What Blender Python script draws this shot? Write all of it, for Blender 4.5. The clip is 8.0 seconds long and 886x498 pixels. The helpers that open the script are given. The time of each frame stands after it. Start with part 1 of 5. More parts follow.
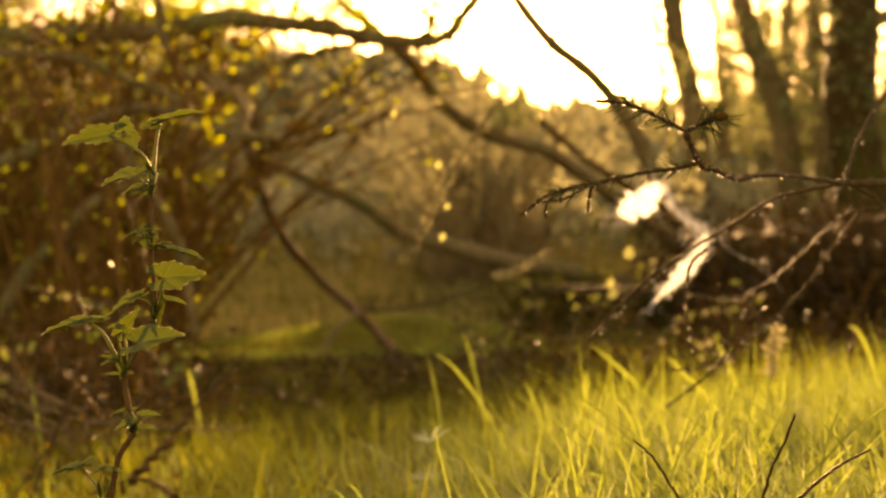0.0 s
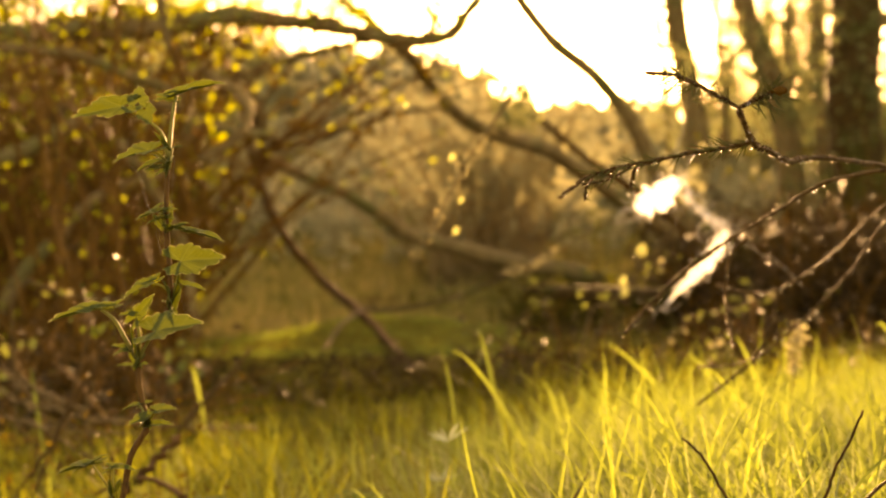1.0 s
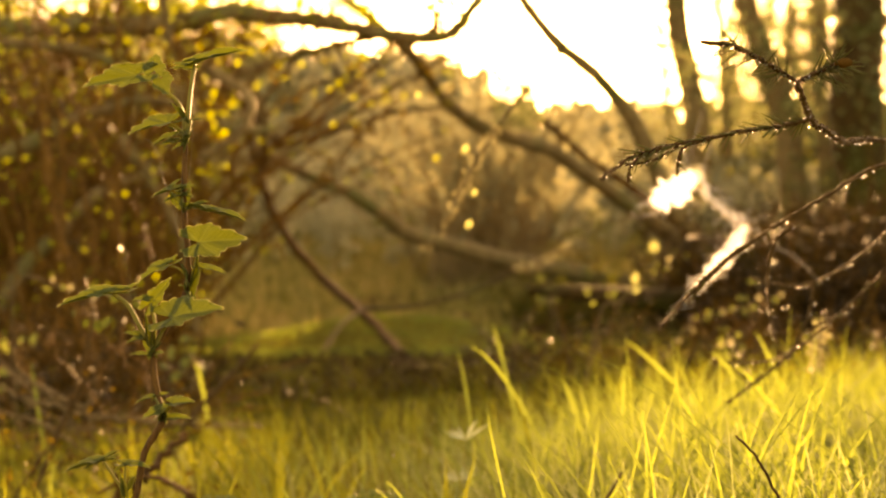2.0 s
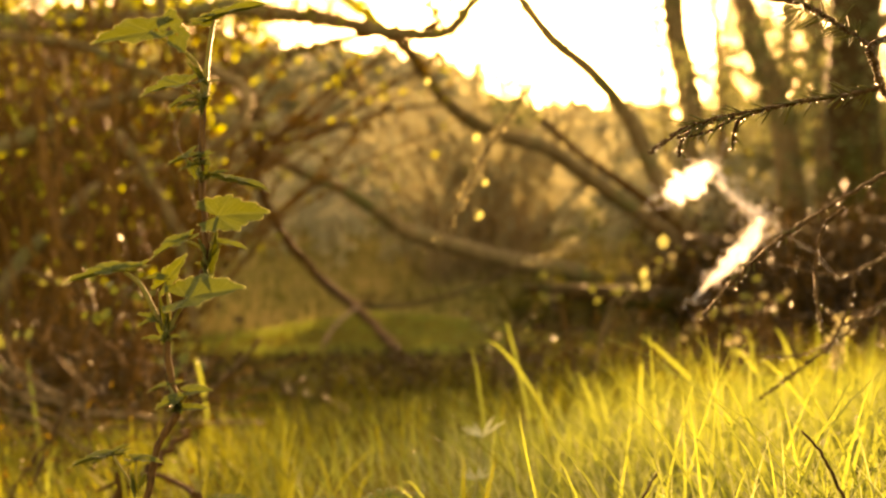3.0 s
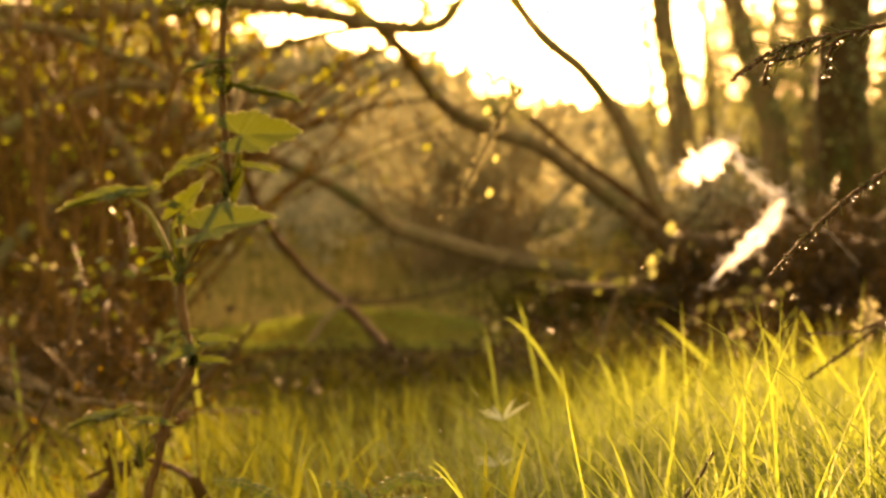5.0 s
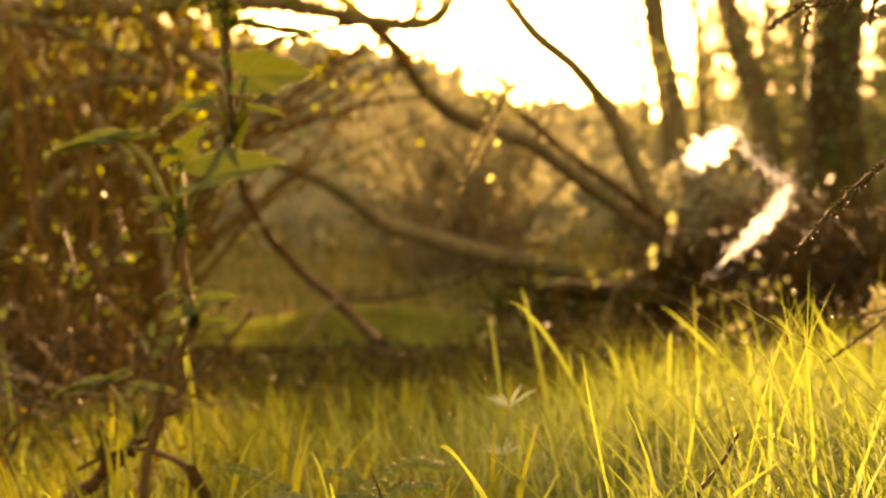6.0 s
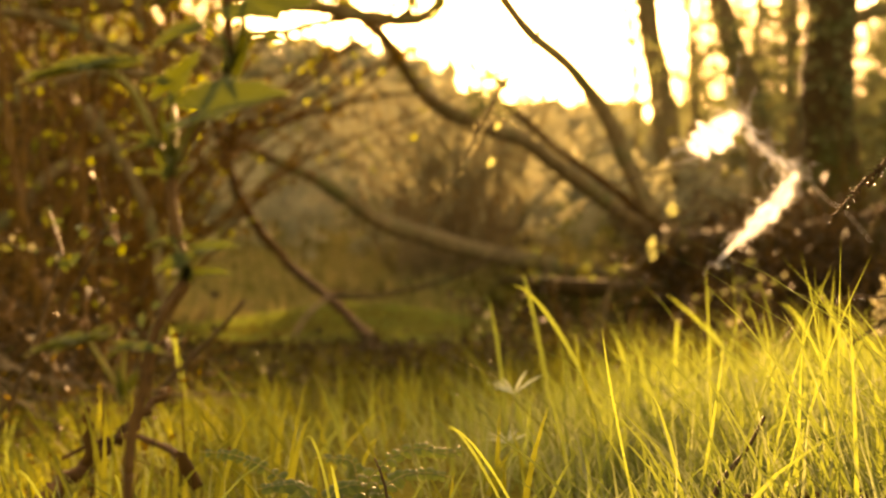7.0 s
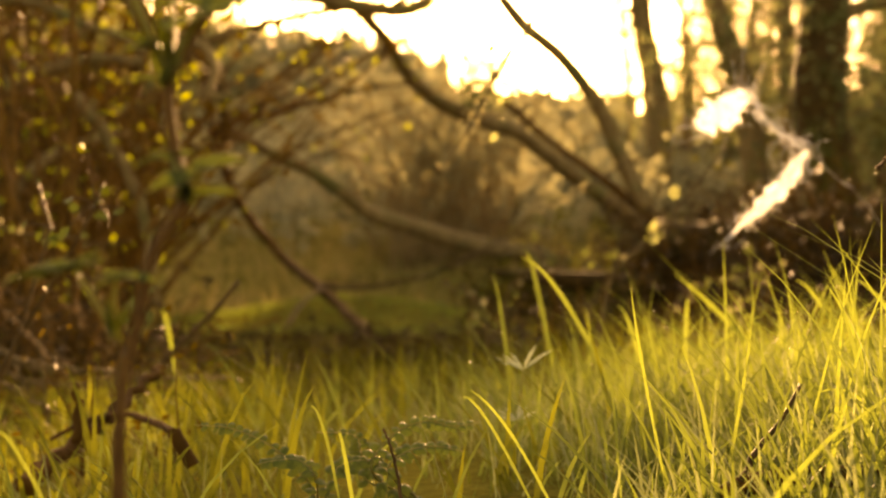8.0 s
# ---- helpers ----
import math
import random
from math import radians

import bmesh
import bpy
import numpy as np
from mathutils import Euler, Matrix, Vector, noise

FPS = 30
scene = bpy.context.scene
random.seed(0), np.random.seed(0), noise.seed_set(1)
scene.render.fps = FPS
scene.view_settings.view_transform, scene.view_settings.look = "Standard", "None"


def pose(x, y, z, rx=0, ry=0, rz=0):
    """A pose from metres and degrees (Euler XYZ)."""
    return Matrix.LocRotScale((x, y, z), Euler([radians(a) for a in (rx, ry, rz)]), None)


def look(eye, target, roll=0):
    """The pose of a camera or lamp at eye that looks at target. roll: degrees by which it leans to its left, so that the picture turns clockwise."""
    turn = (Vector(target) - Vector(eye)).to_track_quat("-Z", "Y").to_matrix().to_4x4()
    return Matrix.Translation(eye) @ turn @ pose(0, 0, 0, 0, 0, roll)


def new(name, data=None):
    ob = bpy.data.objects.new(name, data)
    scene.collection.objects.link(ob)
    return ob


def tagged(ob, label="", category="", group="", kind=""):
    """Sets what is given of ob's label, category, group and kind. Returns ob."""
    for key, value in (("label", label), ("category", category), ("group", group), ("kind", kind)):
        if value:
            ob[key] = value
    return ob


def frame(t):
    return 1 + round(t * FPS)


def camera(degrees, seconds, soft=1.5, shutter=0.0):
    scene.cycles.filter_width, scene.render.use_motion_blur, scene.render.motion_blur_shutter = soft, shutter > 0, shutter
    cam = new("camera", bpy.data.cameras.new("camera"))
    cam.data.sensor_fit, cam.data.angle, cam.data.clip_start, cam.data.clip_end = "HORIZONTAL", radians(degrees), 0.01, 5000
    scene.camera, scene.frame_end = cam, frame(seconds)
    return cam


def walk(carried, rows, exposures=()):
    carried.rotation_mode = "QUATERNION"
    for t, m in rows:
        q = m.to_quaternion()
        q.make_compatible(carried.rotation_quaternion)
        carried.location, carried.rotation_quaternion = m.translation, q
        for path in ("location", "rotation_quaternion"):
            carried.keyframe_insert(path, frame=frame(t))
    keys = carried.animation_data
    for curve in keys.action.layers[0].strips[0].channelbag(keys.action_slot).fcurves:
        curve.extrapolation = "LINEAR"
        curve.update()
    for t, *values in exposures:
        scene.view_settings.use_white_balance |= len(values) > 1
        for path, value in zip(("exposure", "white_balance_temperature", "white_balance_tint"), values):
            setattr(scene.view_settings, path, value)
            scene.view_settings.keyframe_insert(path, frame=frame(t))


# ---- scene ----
cam = camera(36.0, 8.0, soft=2.0)
cam.data.dof.use_dof, cam.data.dof.focus_distance, cam.data.dof.aperture_fstop = True, 0.9, 8.5
PATH = [
    (0, (-0.019, 0.1, 0.411), (-0.019, 2.1, 0.409), -1.1),
    (0.5, (-0.03, 0.132, 0.404), (-0.031, 2.132, 0.404), -1),
    (1, (-0.045, 0.171, 0.399), (-0.045, 2.171, 0.398), -0.9),
    (1.5, (-0.057, 0.202, 0.394), (-0.059, 2.202, 0.393), -0.7),
    (3, (-0.098, 0.315, 0.374), (-0.089, 2.314, 0.372), -0.4),
    (3.5, (-0.109, 0.346, 0.367), (-0.096, 2.346, 0.364), -0.3),
    (4, (-0.119, 0.38, 0.357), (-0.1, 2.38, 0.355), -0.3),
    (4.5, (-0.127, 0.408, 0.349), (-0.103, 2.407, 0.346), -0.1),
    (6, (-0.149, 0.491, 0.318), (-0.107, 2.49, 0.313), -0.1),
    (6.5, (-0.152, 0.518, 0.309), (-0.104, 2.518, 0.301), 0),
    (7, (-0.16, 0.556, 0.297), (-0.105, 2.555, 0.29), 0.2),
    (7.5, (-0.166, 0.59, 0.286), (-0.106, 2.589, 0.276), 0.2),
    (8, (-0.173, 0.621, 0.271), (-0.106, 2.619, 0.255), 0.3),
]
walk(cam, [(t, look(eye, aim, roll)) for t, eye, aim, roll in PATH],
     [(0, 2.34, 30000, 34), (1, 2.74, 30000, 34), (3.5, 2.82, 30000, 34), (5, 2.7, 30000, 34), (7, 2.58, 30000, 34), (8, 2.36, 30000, 34)])

# ---- light: low evening sun behind the wood, seen through the gap ----
SUN = Vector((0.071, 1.0, 0.146)).normalized()
world = bpy.data.worlds.new("sky")
scene.world = world
world.use_nodes = True
wn = world.node_tree.nodes
sky = wn.new("ShaderNodeTexSky")
sky.sky_type, sky.sun_disc = "NISHITA", False
sky.air_density, sky.dust_density = 0.7, 2.2
sky.sun_elevation, sky.sun_rotation = math.asin(SUN.z), math.atan2(SUN.x, SUN.y)
world.node_tree.links.new(sky.outputs[0], wn["Background"].inputs[0])
wn["Background"].inputs[1].default_value = 0.15
sun = new("sun", bpy.data.lights.new("sun", "SUN"))
sun.data.energy, sun.data.angle, sun.data.color = 4.6, radians(0.6), (1.0, 0.865, 0.62)
sun.matrix_world = look(SUN * 30, (0, 0, 0))

# ---- materials ----


def material(name):
    m = bpy.data.materials.new(name)
    m.use_nodes = True
    n, l = m.node_tree.nodes, m.node_tree.links
    return m, n, l, n["Principled BSDF"]


def mixed(n, l, fac, a, b):
    mix = n.new("ShaderNodeMix")
    mix.data_type = "RGBA"
    l.new(fac, mix.inputs[0])
    for i, c in ((6, a), (7, b)):
        if isinstance(c, tuple):
            mix.inputs[i].default_value = (*c, 1)
        else:
            l.new(c, mix.inputs[i])
    return mix.outputs[2]


def noise_of(n, l, scale, detail=4.0, stretch=(1, 1, 1), rough=0.6):
    tc, mp, tx = n.new("ShaderNodeTexCoord"), n.new("ShaderNodeMapping"), n.new("ShaderNodeTexNoise")
    mp.inputs["Scale"].default_value = stretch
    tx.inputs["Scale"].default_value, tx.inputs["Detail"].default_value, tx.inputs["Roughness"].default_value = scale, detail, rough
    l.new(tc.outputs["Object"], mp.inputs[0])
    l.new(mp.outputs[0], tx.inputs[0])
    return tx.outputs[0]


def ramp(n, l, fac, lo, hi):
    r = n.new("ShaderNodeMapRange")
    r.inputs[1].default_value, r.inputs[2].default_value = lo, hi
    l.new(fac, r.inputs[0])
    return r.outputs[0]


def bump(n, l, bs, height, strength, dist):
    b = n.new("ShaderNodeBump")
    b.inputs["Strength"].default_value, b.inputs["Distance"].default_value = strength, dist
    l.new(height, b.inputs["Height"])
    l.new(b.outputs[0], bs.inputs["Normal"])


def bark(name, dark, light, scale, moss=None, rough=0.85):
    m, n, l, bs = material(name)
    grain = noise_of(n, l, scale, 6, (1, 1, 0.35), 0.7)
    patch = noise_of(n, l, scale * 0.16, 3)
    col = mixed(n, l, ramp(n, l, grain, 0.35, 0.65), dark, light)
    if moss:
        col = mixed(n, l, ramp(n, l, patch, 0.5, 0.62), col, moss)
    l.new(col, bs.inputs["Base Color"])
    bs.inputs["Roughness"].default_value, bs.inputs["Specular IOR Level"].default_value = rough, 0.3 if rough < 0.6 else 0.1
    bump(n, l, bs, grain, 0.6, 0.12 / scale)
    return m


def leafy(name, a, b, through_col, share, per="object", scale=60.0, rough=0.55, gloss=0.1):
    """Thin living tissue: a reflecting face and light coming through."""
    m, n, l, bs = material(name)
    if per == "object":
        rnd = n.new("ShaderNodeObjectInfo").outputs["Random"]
    else:
        rnd = n.new("ShaderNodeNewGeometry").outputs["Random Per Island"]
    fine = noise_of(n, l, scale, 5)
    base = mixed(n, l, rnd, a, b)
    base = mixed(n, l, ramp(n, l, fine, 0.45, 0.75), base, tuple(c * 0.6 for c in a))
    l.new(base, bs.inputs["Base Color"])
    bs.inputs["Roughness"].default_value, bs.inputs["Specular IOR Level"].default_value = rough, gloss
    bump(n, l, bs, fine, 0.25, 0.15 / scale)
    tr, mx = n.new("ShaderNodeBsdfTranslucent"), n.new("ShaderNodeMixShader")
    l.new(mixed(n, l, rnd, through_col, tuple(c * 0.7 for c in through_col)), tr.inputs[0])
    mx.inputs[0].default_value = share
    l.new(bs.outputs[0], mx.inputs[1])
    l.new(tr.outputs[0], mx.inputs[2])
    l.new(mx.outputs[0], n["Material Output"].inputs[0])
    return m


# bark lightened to hold the haze over the far limbs
BARK = bark("grey_brown_bark", (0.11, 0.068, 0.025), (0.26, 0.17, 0.07), 9, (0.12, 0.11, 0.035), 0.8)
# darker copy of the mossy bark, shade put into its colour
BARK_DARK = bark("shaded_mossy_bark", (0.026, 0.013, 0.002), (0.08, 0.043, 0.009), 9, (0.05, 0.048, 0.008), 0.7)
BARK_WARM = bark("red_brown_bark", (0.035, 0.014, 0.002), (0.12, 0.052, 0.01), 14, None, 0.85)
TWIG = bark("dry_twig_bark", (0.04, 0.021, 0.007), (0.12, 0.066, 0.024), 220, None, 0.62)
SHOOT = bark("brown_shoot_skin", (0.05, 0.022, 0.006), (0.13, 0.06, 0.016), 300, None, 0.7)
STEMS = bark("dry_shoot_skin", (0.06, 0.025, 0.003), (0.19, 0.083, 0.012), 30, None, 0.7)
# pale colour holds the haze over the middle brush stems
PALE_STEMS = bark("hazed_shoots", (0.16, 0.1, 0.04), (0.3, 0.2, 0.085), 20)
STICK = bark("weathered_stick", (0.05, 0.028, 0.01), (0.17, 0.105, 0.04), 60, None, 0.62)
PETIOLE = leafy("green_stalk", (0.22, 0.215, 0.07), (0.27, 0.255, 0.09), (0.26, 0.25, 0.08), 0.4, scale=300)
LEAF = leafy("currant_leaf", (0.072, 0.086, 0.022), (0.09, 0.104, 0.028), (0.058, 0.072, 0.009), 0.3, scale=220, gloss=0.1)
GRASS = leafy("grass_blade", (0.084, 0.12, 0.024), (0.155, 0.184, 0.05), (0.258, 0.325, 0.072), 0.52, "island", 90, 0.65, 0.05)
GRASS_LIGHT = leafy("thin_grass_blade", (0.11, 0.146, 0.05), (0.27, 0.285, 0.15), (0.34, 0.39, 0.16), 0.48, "island", 90, 0.6, 0.08)
GRASS_GOLD = leafy("golden_grass_blade", (0.05, 0.056, 0.008), (0.165, 0.158, 0.03), (0.27, 0.29, 0.045), 0.5, "island", 60, 0.8, 0.03)
GRASS_PALE = leafy("dead_grass", (0.24, 0.18, 0.07), (0.32, 0.24, 0.1), (0.5, 0.4, 0.15), 0.5, "island", 9)
# darker grass colour that stands in for shade over the ditch
GRASS_DEEP = leafy("shaded_ditch_grass", (0.028, 0.03, 0.003), (0.07, 0.068, 0.008), (0.11, 0.11, 0.01), 0.35, "island", 60, 0.7, 0.08)
GRASS_DRY = leafy("straw_blade", (0.2, 0.15, 0.07), (0.28, 0.2, 0.09), (0.3, 0.22, 0.08), 0.35, "island", 90, 0.8, 0.05)
FOLIAGE = leafy("spring_foliage", (0.095, 0.12, 0.04), (0.14, 0.155, 0.06), (0.34, 0.36, 0.16), 0.5, "island", 25)
YELLOW = leafy("yellow_young_leaf", (0.1, 0.13, 0.016), (0.16, 0.17, 0.022), (0.46, 0.5, 0.055), 0.6, "island", 25)
BROWN = leafy("dry_brown_leaf", (0.075, 0.042, 0.005), (0.13, 0.075, 0.01), (0.16, 0.1, 0.012), 0.3, "island", 12)
# base colour lifted and greyed to paint in the haze of the distance
WOODS = leafy("hazed_undergrowth", (0.24, 0.225, 0.12), (0.32, 0.295, 0.165), (0.46, 0.45, 0.27), 0.4, "island", 3)
NEEDLE = leafy("green_needle", (0.07, 0.075, 0.022), (0.12, 0.115, 0.04), (0.2, 0.2, 0.07), 0.4, "island", 300)
FERN = leafy("fern_leaflet", (0.055, 0.09, 0.014), (0.1, 0.132, 0.03), (0.17, 0.22, 0.04), 0.35, "island", 200, 0.45, 0.15)
SILK = leafy("white_silk", (0.84, 0.85, 0.87), (0.84, 0.85, 0.87), (0.88, 0.88, 0.88), 0.5, "island", 60, 0.3)
THREAD = leafy("fine_silk", (0.22, 0.21, 0.18), (0.26, 0.25, 0.22), (0.24, 0.23, 0.2), 0.4, "island", 60, 0.5)
LICHEN = leafy("pale_lichen", (0.24, 0.22, 0.13), (0.34, 0.31, 0.19), (0.4, 0.36, 0.2), 0.45, "island", 200)
PETAL = leafy("pale_petal", (0.42, 0.45, 0.29), (0.5, 0.53, 0.36), (0.46, 0.5, 0.3), 0.4, "island", 200, 0.8, 0.05)
# dead leaf with the shade of hollow and ditch put into its dark colour
SHADE_LEAF = leafy("shaded_dead_leaf", (0.03, 0.016, 0.003), (0.055, 0.03, 0.006), (0.05, 0.028, 0.004), 0.1, "island", 12)
OLIVE = leafy("olive_bank_leaf", (0.05, 0.05, 0.008), (0.085, 0.08, 0.015), (0.14, 0.135, 0.018), 0.4, "island", 12)
SPRIG = leafy("young_sprig_leaf", (0.08, 0.105, 0.025), (0.12, 0.14, 0.04), (0.22, 0.25, 0.07), 0.4, "island", 60)


def dew_drop():
    m, n, l, bs = material("dew")
    bs.inputs["Base Color"].default_value, bs.inputs["Roughness"].default_value = (1, 1, 1, 1), 0.08
    bs.inputs["Transmission Weight"].default_value, bs.inputs["IOR"].default_value = 1.0, 1.33
    return m


DEW = dew_drop()


def soil():
    m, n, l, bs = material("woodland_floor")
    big, mid, fine = noise_of(n, l, 0.45, 4), noise_of(n, l, 5, 6), noise_of(n, l, 70, 5)
    earth = mixed(n, l, ramp(n, l, fine, 0.3, 0.7), (0.024, 0.011, 0.002), (0.07, 0.035, 0.007))
    green = mixed(n, l, ramp(n, l, fine, 0.3, 0.7), (0.075, 0.066, 0.013), (0.18, 0.158, 0.034))
    mask = n.new("ShaderNodeMath")
    mask.operation = "MULTIPLY"
    l.new(ramp(n, l, big, 0.28, 0.42), mask.inputs[0])
    l.new(ramp(n, l, mid, 0.3, 0.48), mask.inputs[1])
    l.new(mixed(n, l, mask.outputs[0], earth, green), bs.inputs["Base Color"])
    bs.inputs["Roughness"].default_value, bs.inputs["Specular IOR Level"].default_value = 1.0, 0.0
    bump(n, l, bs, mid, 0.7, 0.06)
    return m


SOIL = soil()


def veined(m):
    """Paler veins on a leaf, from the leaf mesh's own vein lines."""
    n, l = m.node_tree.nodes, m.node_tree.links
    bs, at = n["Principled BSDF"], n.new("ShaderNodeAttribute")
    at.attribute_name = "vein"
    old = bs.inputs["Base Color"].links[0].from_socket
    l.new(mixed(n, l, at.outputs["Fac"], old, (0.12, 0.13, 0.045)), bs.inputs["Base Color"])
    bump(n, l, bs, at.outputs["Fac"], 0.5, 0.0006)
    # pale margin: fine hairs, with their sunlit rim painted into the colour
    lit_hairs = n.new("ShaderNodeAttribute")
    lit_hairs.attribute_name = "margin"
    tr = n["Translucent BSDF"]
    for sock in (bs.inputs["Base Color"], tr.inputs[0]):
        l.new(mixed(n, l, lit_hairs.outputs["Fac"], sock.links[0].from_socket, (0.26, 0.26, 0.12)), sock)


veined(LEAF)

# ---- mesh tools ----
rng = np.random.default_rng(7)


class Shape:
    """Gathers vertices and faces for one mesh."""

    def __init__(self):
        self.v, self.f = [], []

    def add(self, verts, faces):
        k = len(self.v)
        self.v.extend([tuple(p) for p in verts])
        self.f.extend([tuple(i + k for i in q) for q in faces])

    def tube(self, pts, r0, r1, seg=6, steps=5, knots=0.0, bend=0.0):
        """A tapered round stem along a smooth line through pts; knots: uneven girth; bend: crookedness."""
        c, P = [], [Vector(p) for p in pts]
        P = [P[0] * 2 - P[1]] + P + [P[-1] * 2 - P[-2]]
        for i in range(1, len(P) - 2):
            for j in range(steps):
                t = j / steps
                c.append(0.5 * (2 * P[i] + (P[i + 1] - P[i - 1]) * t + (2 * P[i - 1] - 5 * P[i] + 4 * P[i + 1] - P[i + 2]) * t * t
                                + (3 * P[i] - P[i - 1] - 3 * P[i + 1] + P[i + 2]) * t ** 3))
        c.append(P[-2])
        n, side, verts, faces = len(c), Vector((0.31, 0.2, 0.93)), [], []
        for i, p in enumerate(c):
            d = (c[min(i + 1, n - 1)] - c[max(i - 1, 0)]).normalized()
            a = d.cross(side if abs(d.dot(side)) < 0.95 else Vector((1, 0, 0))).normalized()
            b = d.cross(a)
            side = -b if abs(d.dot(b)) < 0.5 else side
            b = d.cross(a)
            k = i / (n - 1)
            r = (r0 + (r1 - r0) * k) * (1 + knots * (rng.random() - 0.4))
            q = p + (a * rng.normal() + b * rng.normal()) * bend if 0 < i < n - 1 else p
            for s in range(seg):
                w = 2 * math.pi * s / seg
                verts.append(q + (a * math.cos(w) + b * math.sin(w)) * r)
        for i in range(n - 1):
            for s in range(seg):
                t = (s + 1) % seg
                faces.append((i * seg + s, i * seg + t, (i + 1) * seg + t, (i + 1) * seg + s))
        faces += [tuple(range(seg))[::-1], tuple(range((n - 1) * seg, n * seg))]
        self.add(verts, faces)
        return c

    def blade(self, foot, lean, height, width, curl, rows=5):
        """One tapering bent leaf strip from foot; lean: horizontal way, curl: how far the tip goes that way."""
        foot, lean = Vector(foot), Vector(lean).normalized()
        cross = Vector((-lean.y, lean.x, 0)) * 0.9 + lean * 0.3
        verts = []
        for i in range(rows):
            s = i / rows
            p = foot + lean * curl * height * s ** 1.45 + Vector((0, 0, height * (s - 0.25 * curl * s ** 3)))
            w = width * 0.5 * min(1.0, (1 - s) * 2.2) * (0.75 + 0.25 * math.sin(math.pi * min(1, s * 1.6)))
            verts += [p - cross * w, p + cross * w]
        verts.append(foot + lean * curl * height + Vector((0, 0, height * (1 - 0.25 * curl))))
        faces = [(2 * i, 2 * i + 1, 2 * i + 3, 2 * i + 2) for i in range(rows - 1)] + [(2 * rows - 2, 2 * rows - 1, 2 * rows)]
        self.add(verts, faces)

    def leaflet(self, base, way, up, length, width, fold=0.25):
        """A small pointed folded leaf of eight triangles."""
        base, x = Vector(base), Vector(way).normalized()
        y = Vector(up).cross(x)
        y = y.normalized() if y.length > 1e-4 else x.orthogonal().normalized()
        z = x.cross(y)
        mid = [base, base + x * length * 0.35 - z * length * 0.03, base + x * length * 0.7 - z * length * 0.07, base + x * length - z * length * 0.18]
        rows = [(1, 0.85), (2, 0.7)]
        verts = list(mid)
        for sgn in (1, -1):
            for i, w in rows:
                verts.append(mid[i] + y * sgn * width * 0.5 * w + z * fold * width * 0.5)
        self.add(verts, [(0, 1, 4), (1, 2, 5, 4), (2, 3, 5), (0, 6, 1), (1, 6, 7, 2), (2, 7, 3)])

    def put(self, name, mat, parent=None, label="", smooth=True):
        me = bpy.data.meshes.new(name)
        me.from_pydata(self.v, [], self.f)
        me.materials.append(mat)
        if smooth:
            me.shade_smooth()
        ob = new(name, me)
        if parent:
            ob.parent = parent
        return tagged(ob, label)


def thing(name, label, category, group="", kind=""):
    return tagged(new(name), label, category, group, kind)


def smooth_step(a, b, x):
    t = min(1.0, max(0.0, (x - a) / (b - a)))
    return t * t * (3 - 2 * t)


def ground_z(x, y):
    """Height of the ground: a grassy hump that falls away to a hollow, then a wooded bank."""
    near = 0.06 - 0.075 * (min(y, 4.7) - 1.7) + 0.08 * max(-1.6, min(1.6, x)) * smooth_step(9, 4, y)
    z = near - 0.28 * smooth_step(4.7, 9, y) - 0.4 * smooth_step(9, 20, y)
    if y < 1.0:
        z = 0.06 + 0.053 + 0.08 * max(-1.6, min(1.6, x)) - 0.02 * (1 - max(y, -20))
    crest = 12.6 + 2.0 * smooth_step(8, -5, x) + 0.3 * smooth_step(-4, 14, x) + 3.0 * smooth_step(-6, -30, x)
    z += crest * (smooth_step(18, 150, y) * 0.45 + 0.55 * min(1.0, max(0.0, (y - 22) / 108)))
    z += 0.32 * math.exp(-((x + 0.7) / 1.7) ** 2 - ((y - 17) / 1.6) ** 2)
    z += 0.02 * noise.noise((x * 1.3, y * 1.3, 0)) + 0.25 * smooth_step(8, 25, y) * noise.noise((x * 0.25, y * 0.25, 3))
    return z


# ---- ground ----
def spread(lo, hi, fine_lo, fine_hi, step):
    vals, x, s = list(np.arange(fine_lo, fine_hi, step)), fine_hi, step
    while x < hi:
        vals.append(x)
        s *= 1.22
        x += s
    vals.append(hi)
    x, s = fine_lo, step
    while x > lo:
        s *= 1.22
        x -= s
        vals.insert(0, max(x, lo))
    return vals


g, xs, ys = Shape(), spread(-900, 900, -4, 4, 0.12), spread(-900, 1500, 0.4, 9, 0.12)
g.v = [(x, y, ground_z(x, y)) for y in ys for x in xs]
w = len(xs)
g.f = [(j * w + i, j * w + i + 1, (j + 1) * w + i + 1, (j + 1) * w + i) for j in range(len(ys) - 1) for i in range(w - 1)]
tagged(g.put("ground", SOIL), "dark woodland soil with moss and old leaves", "ground", kind="structure")

# ---- the forked tree behind the hollow ----
tree = thing("forked_tree", "dark forked tree with low leaning limbs over the hollow", "tree")


def limb(parent, name, mat, pts, r0, r1, knots=0.12, bend=0.0, label="", seg=9, steps=6):
    s = Shape()
    s.tube(pts, r0, r1, seg, steps, knots, bend)
    return s.put(name, mat, parent, label)


limb(tree, "limb", BARK, [(1.11, 24, 5.09), (1.92, 24.25, 4.06), (2.64, 24.5, 3.51), (3.17, 24.75, 2.95), (3.52, 25, 2.47), (3.87, 25.25, 1.77), (4.33, 25.5, 0.96), (4.79, 25.75, 0.44), (5.49, 26, -0.19)], 0.11, 0.19)
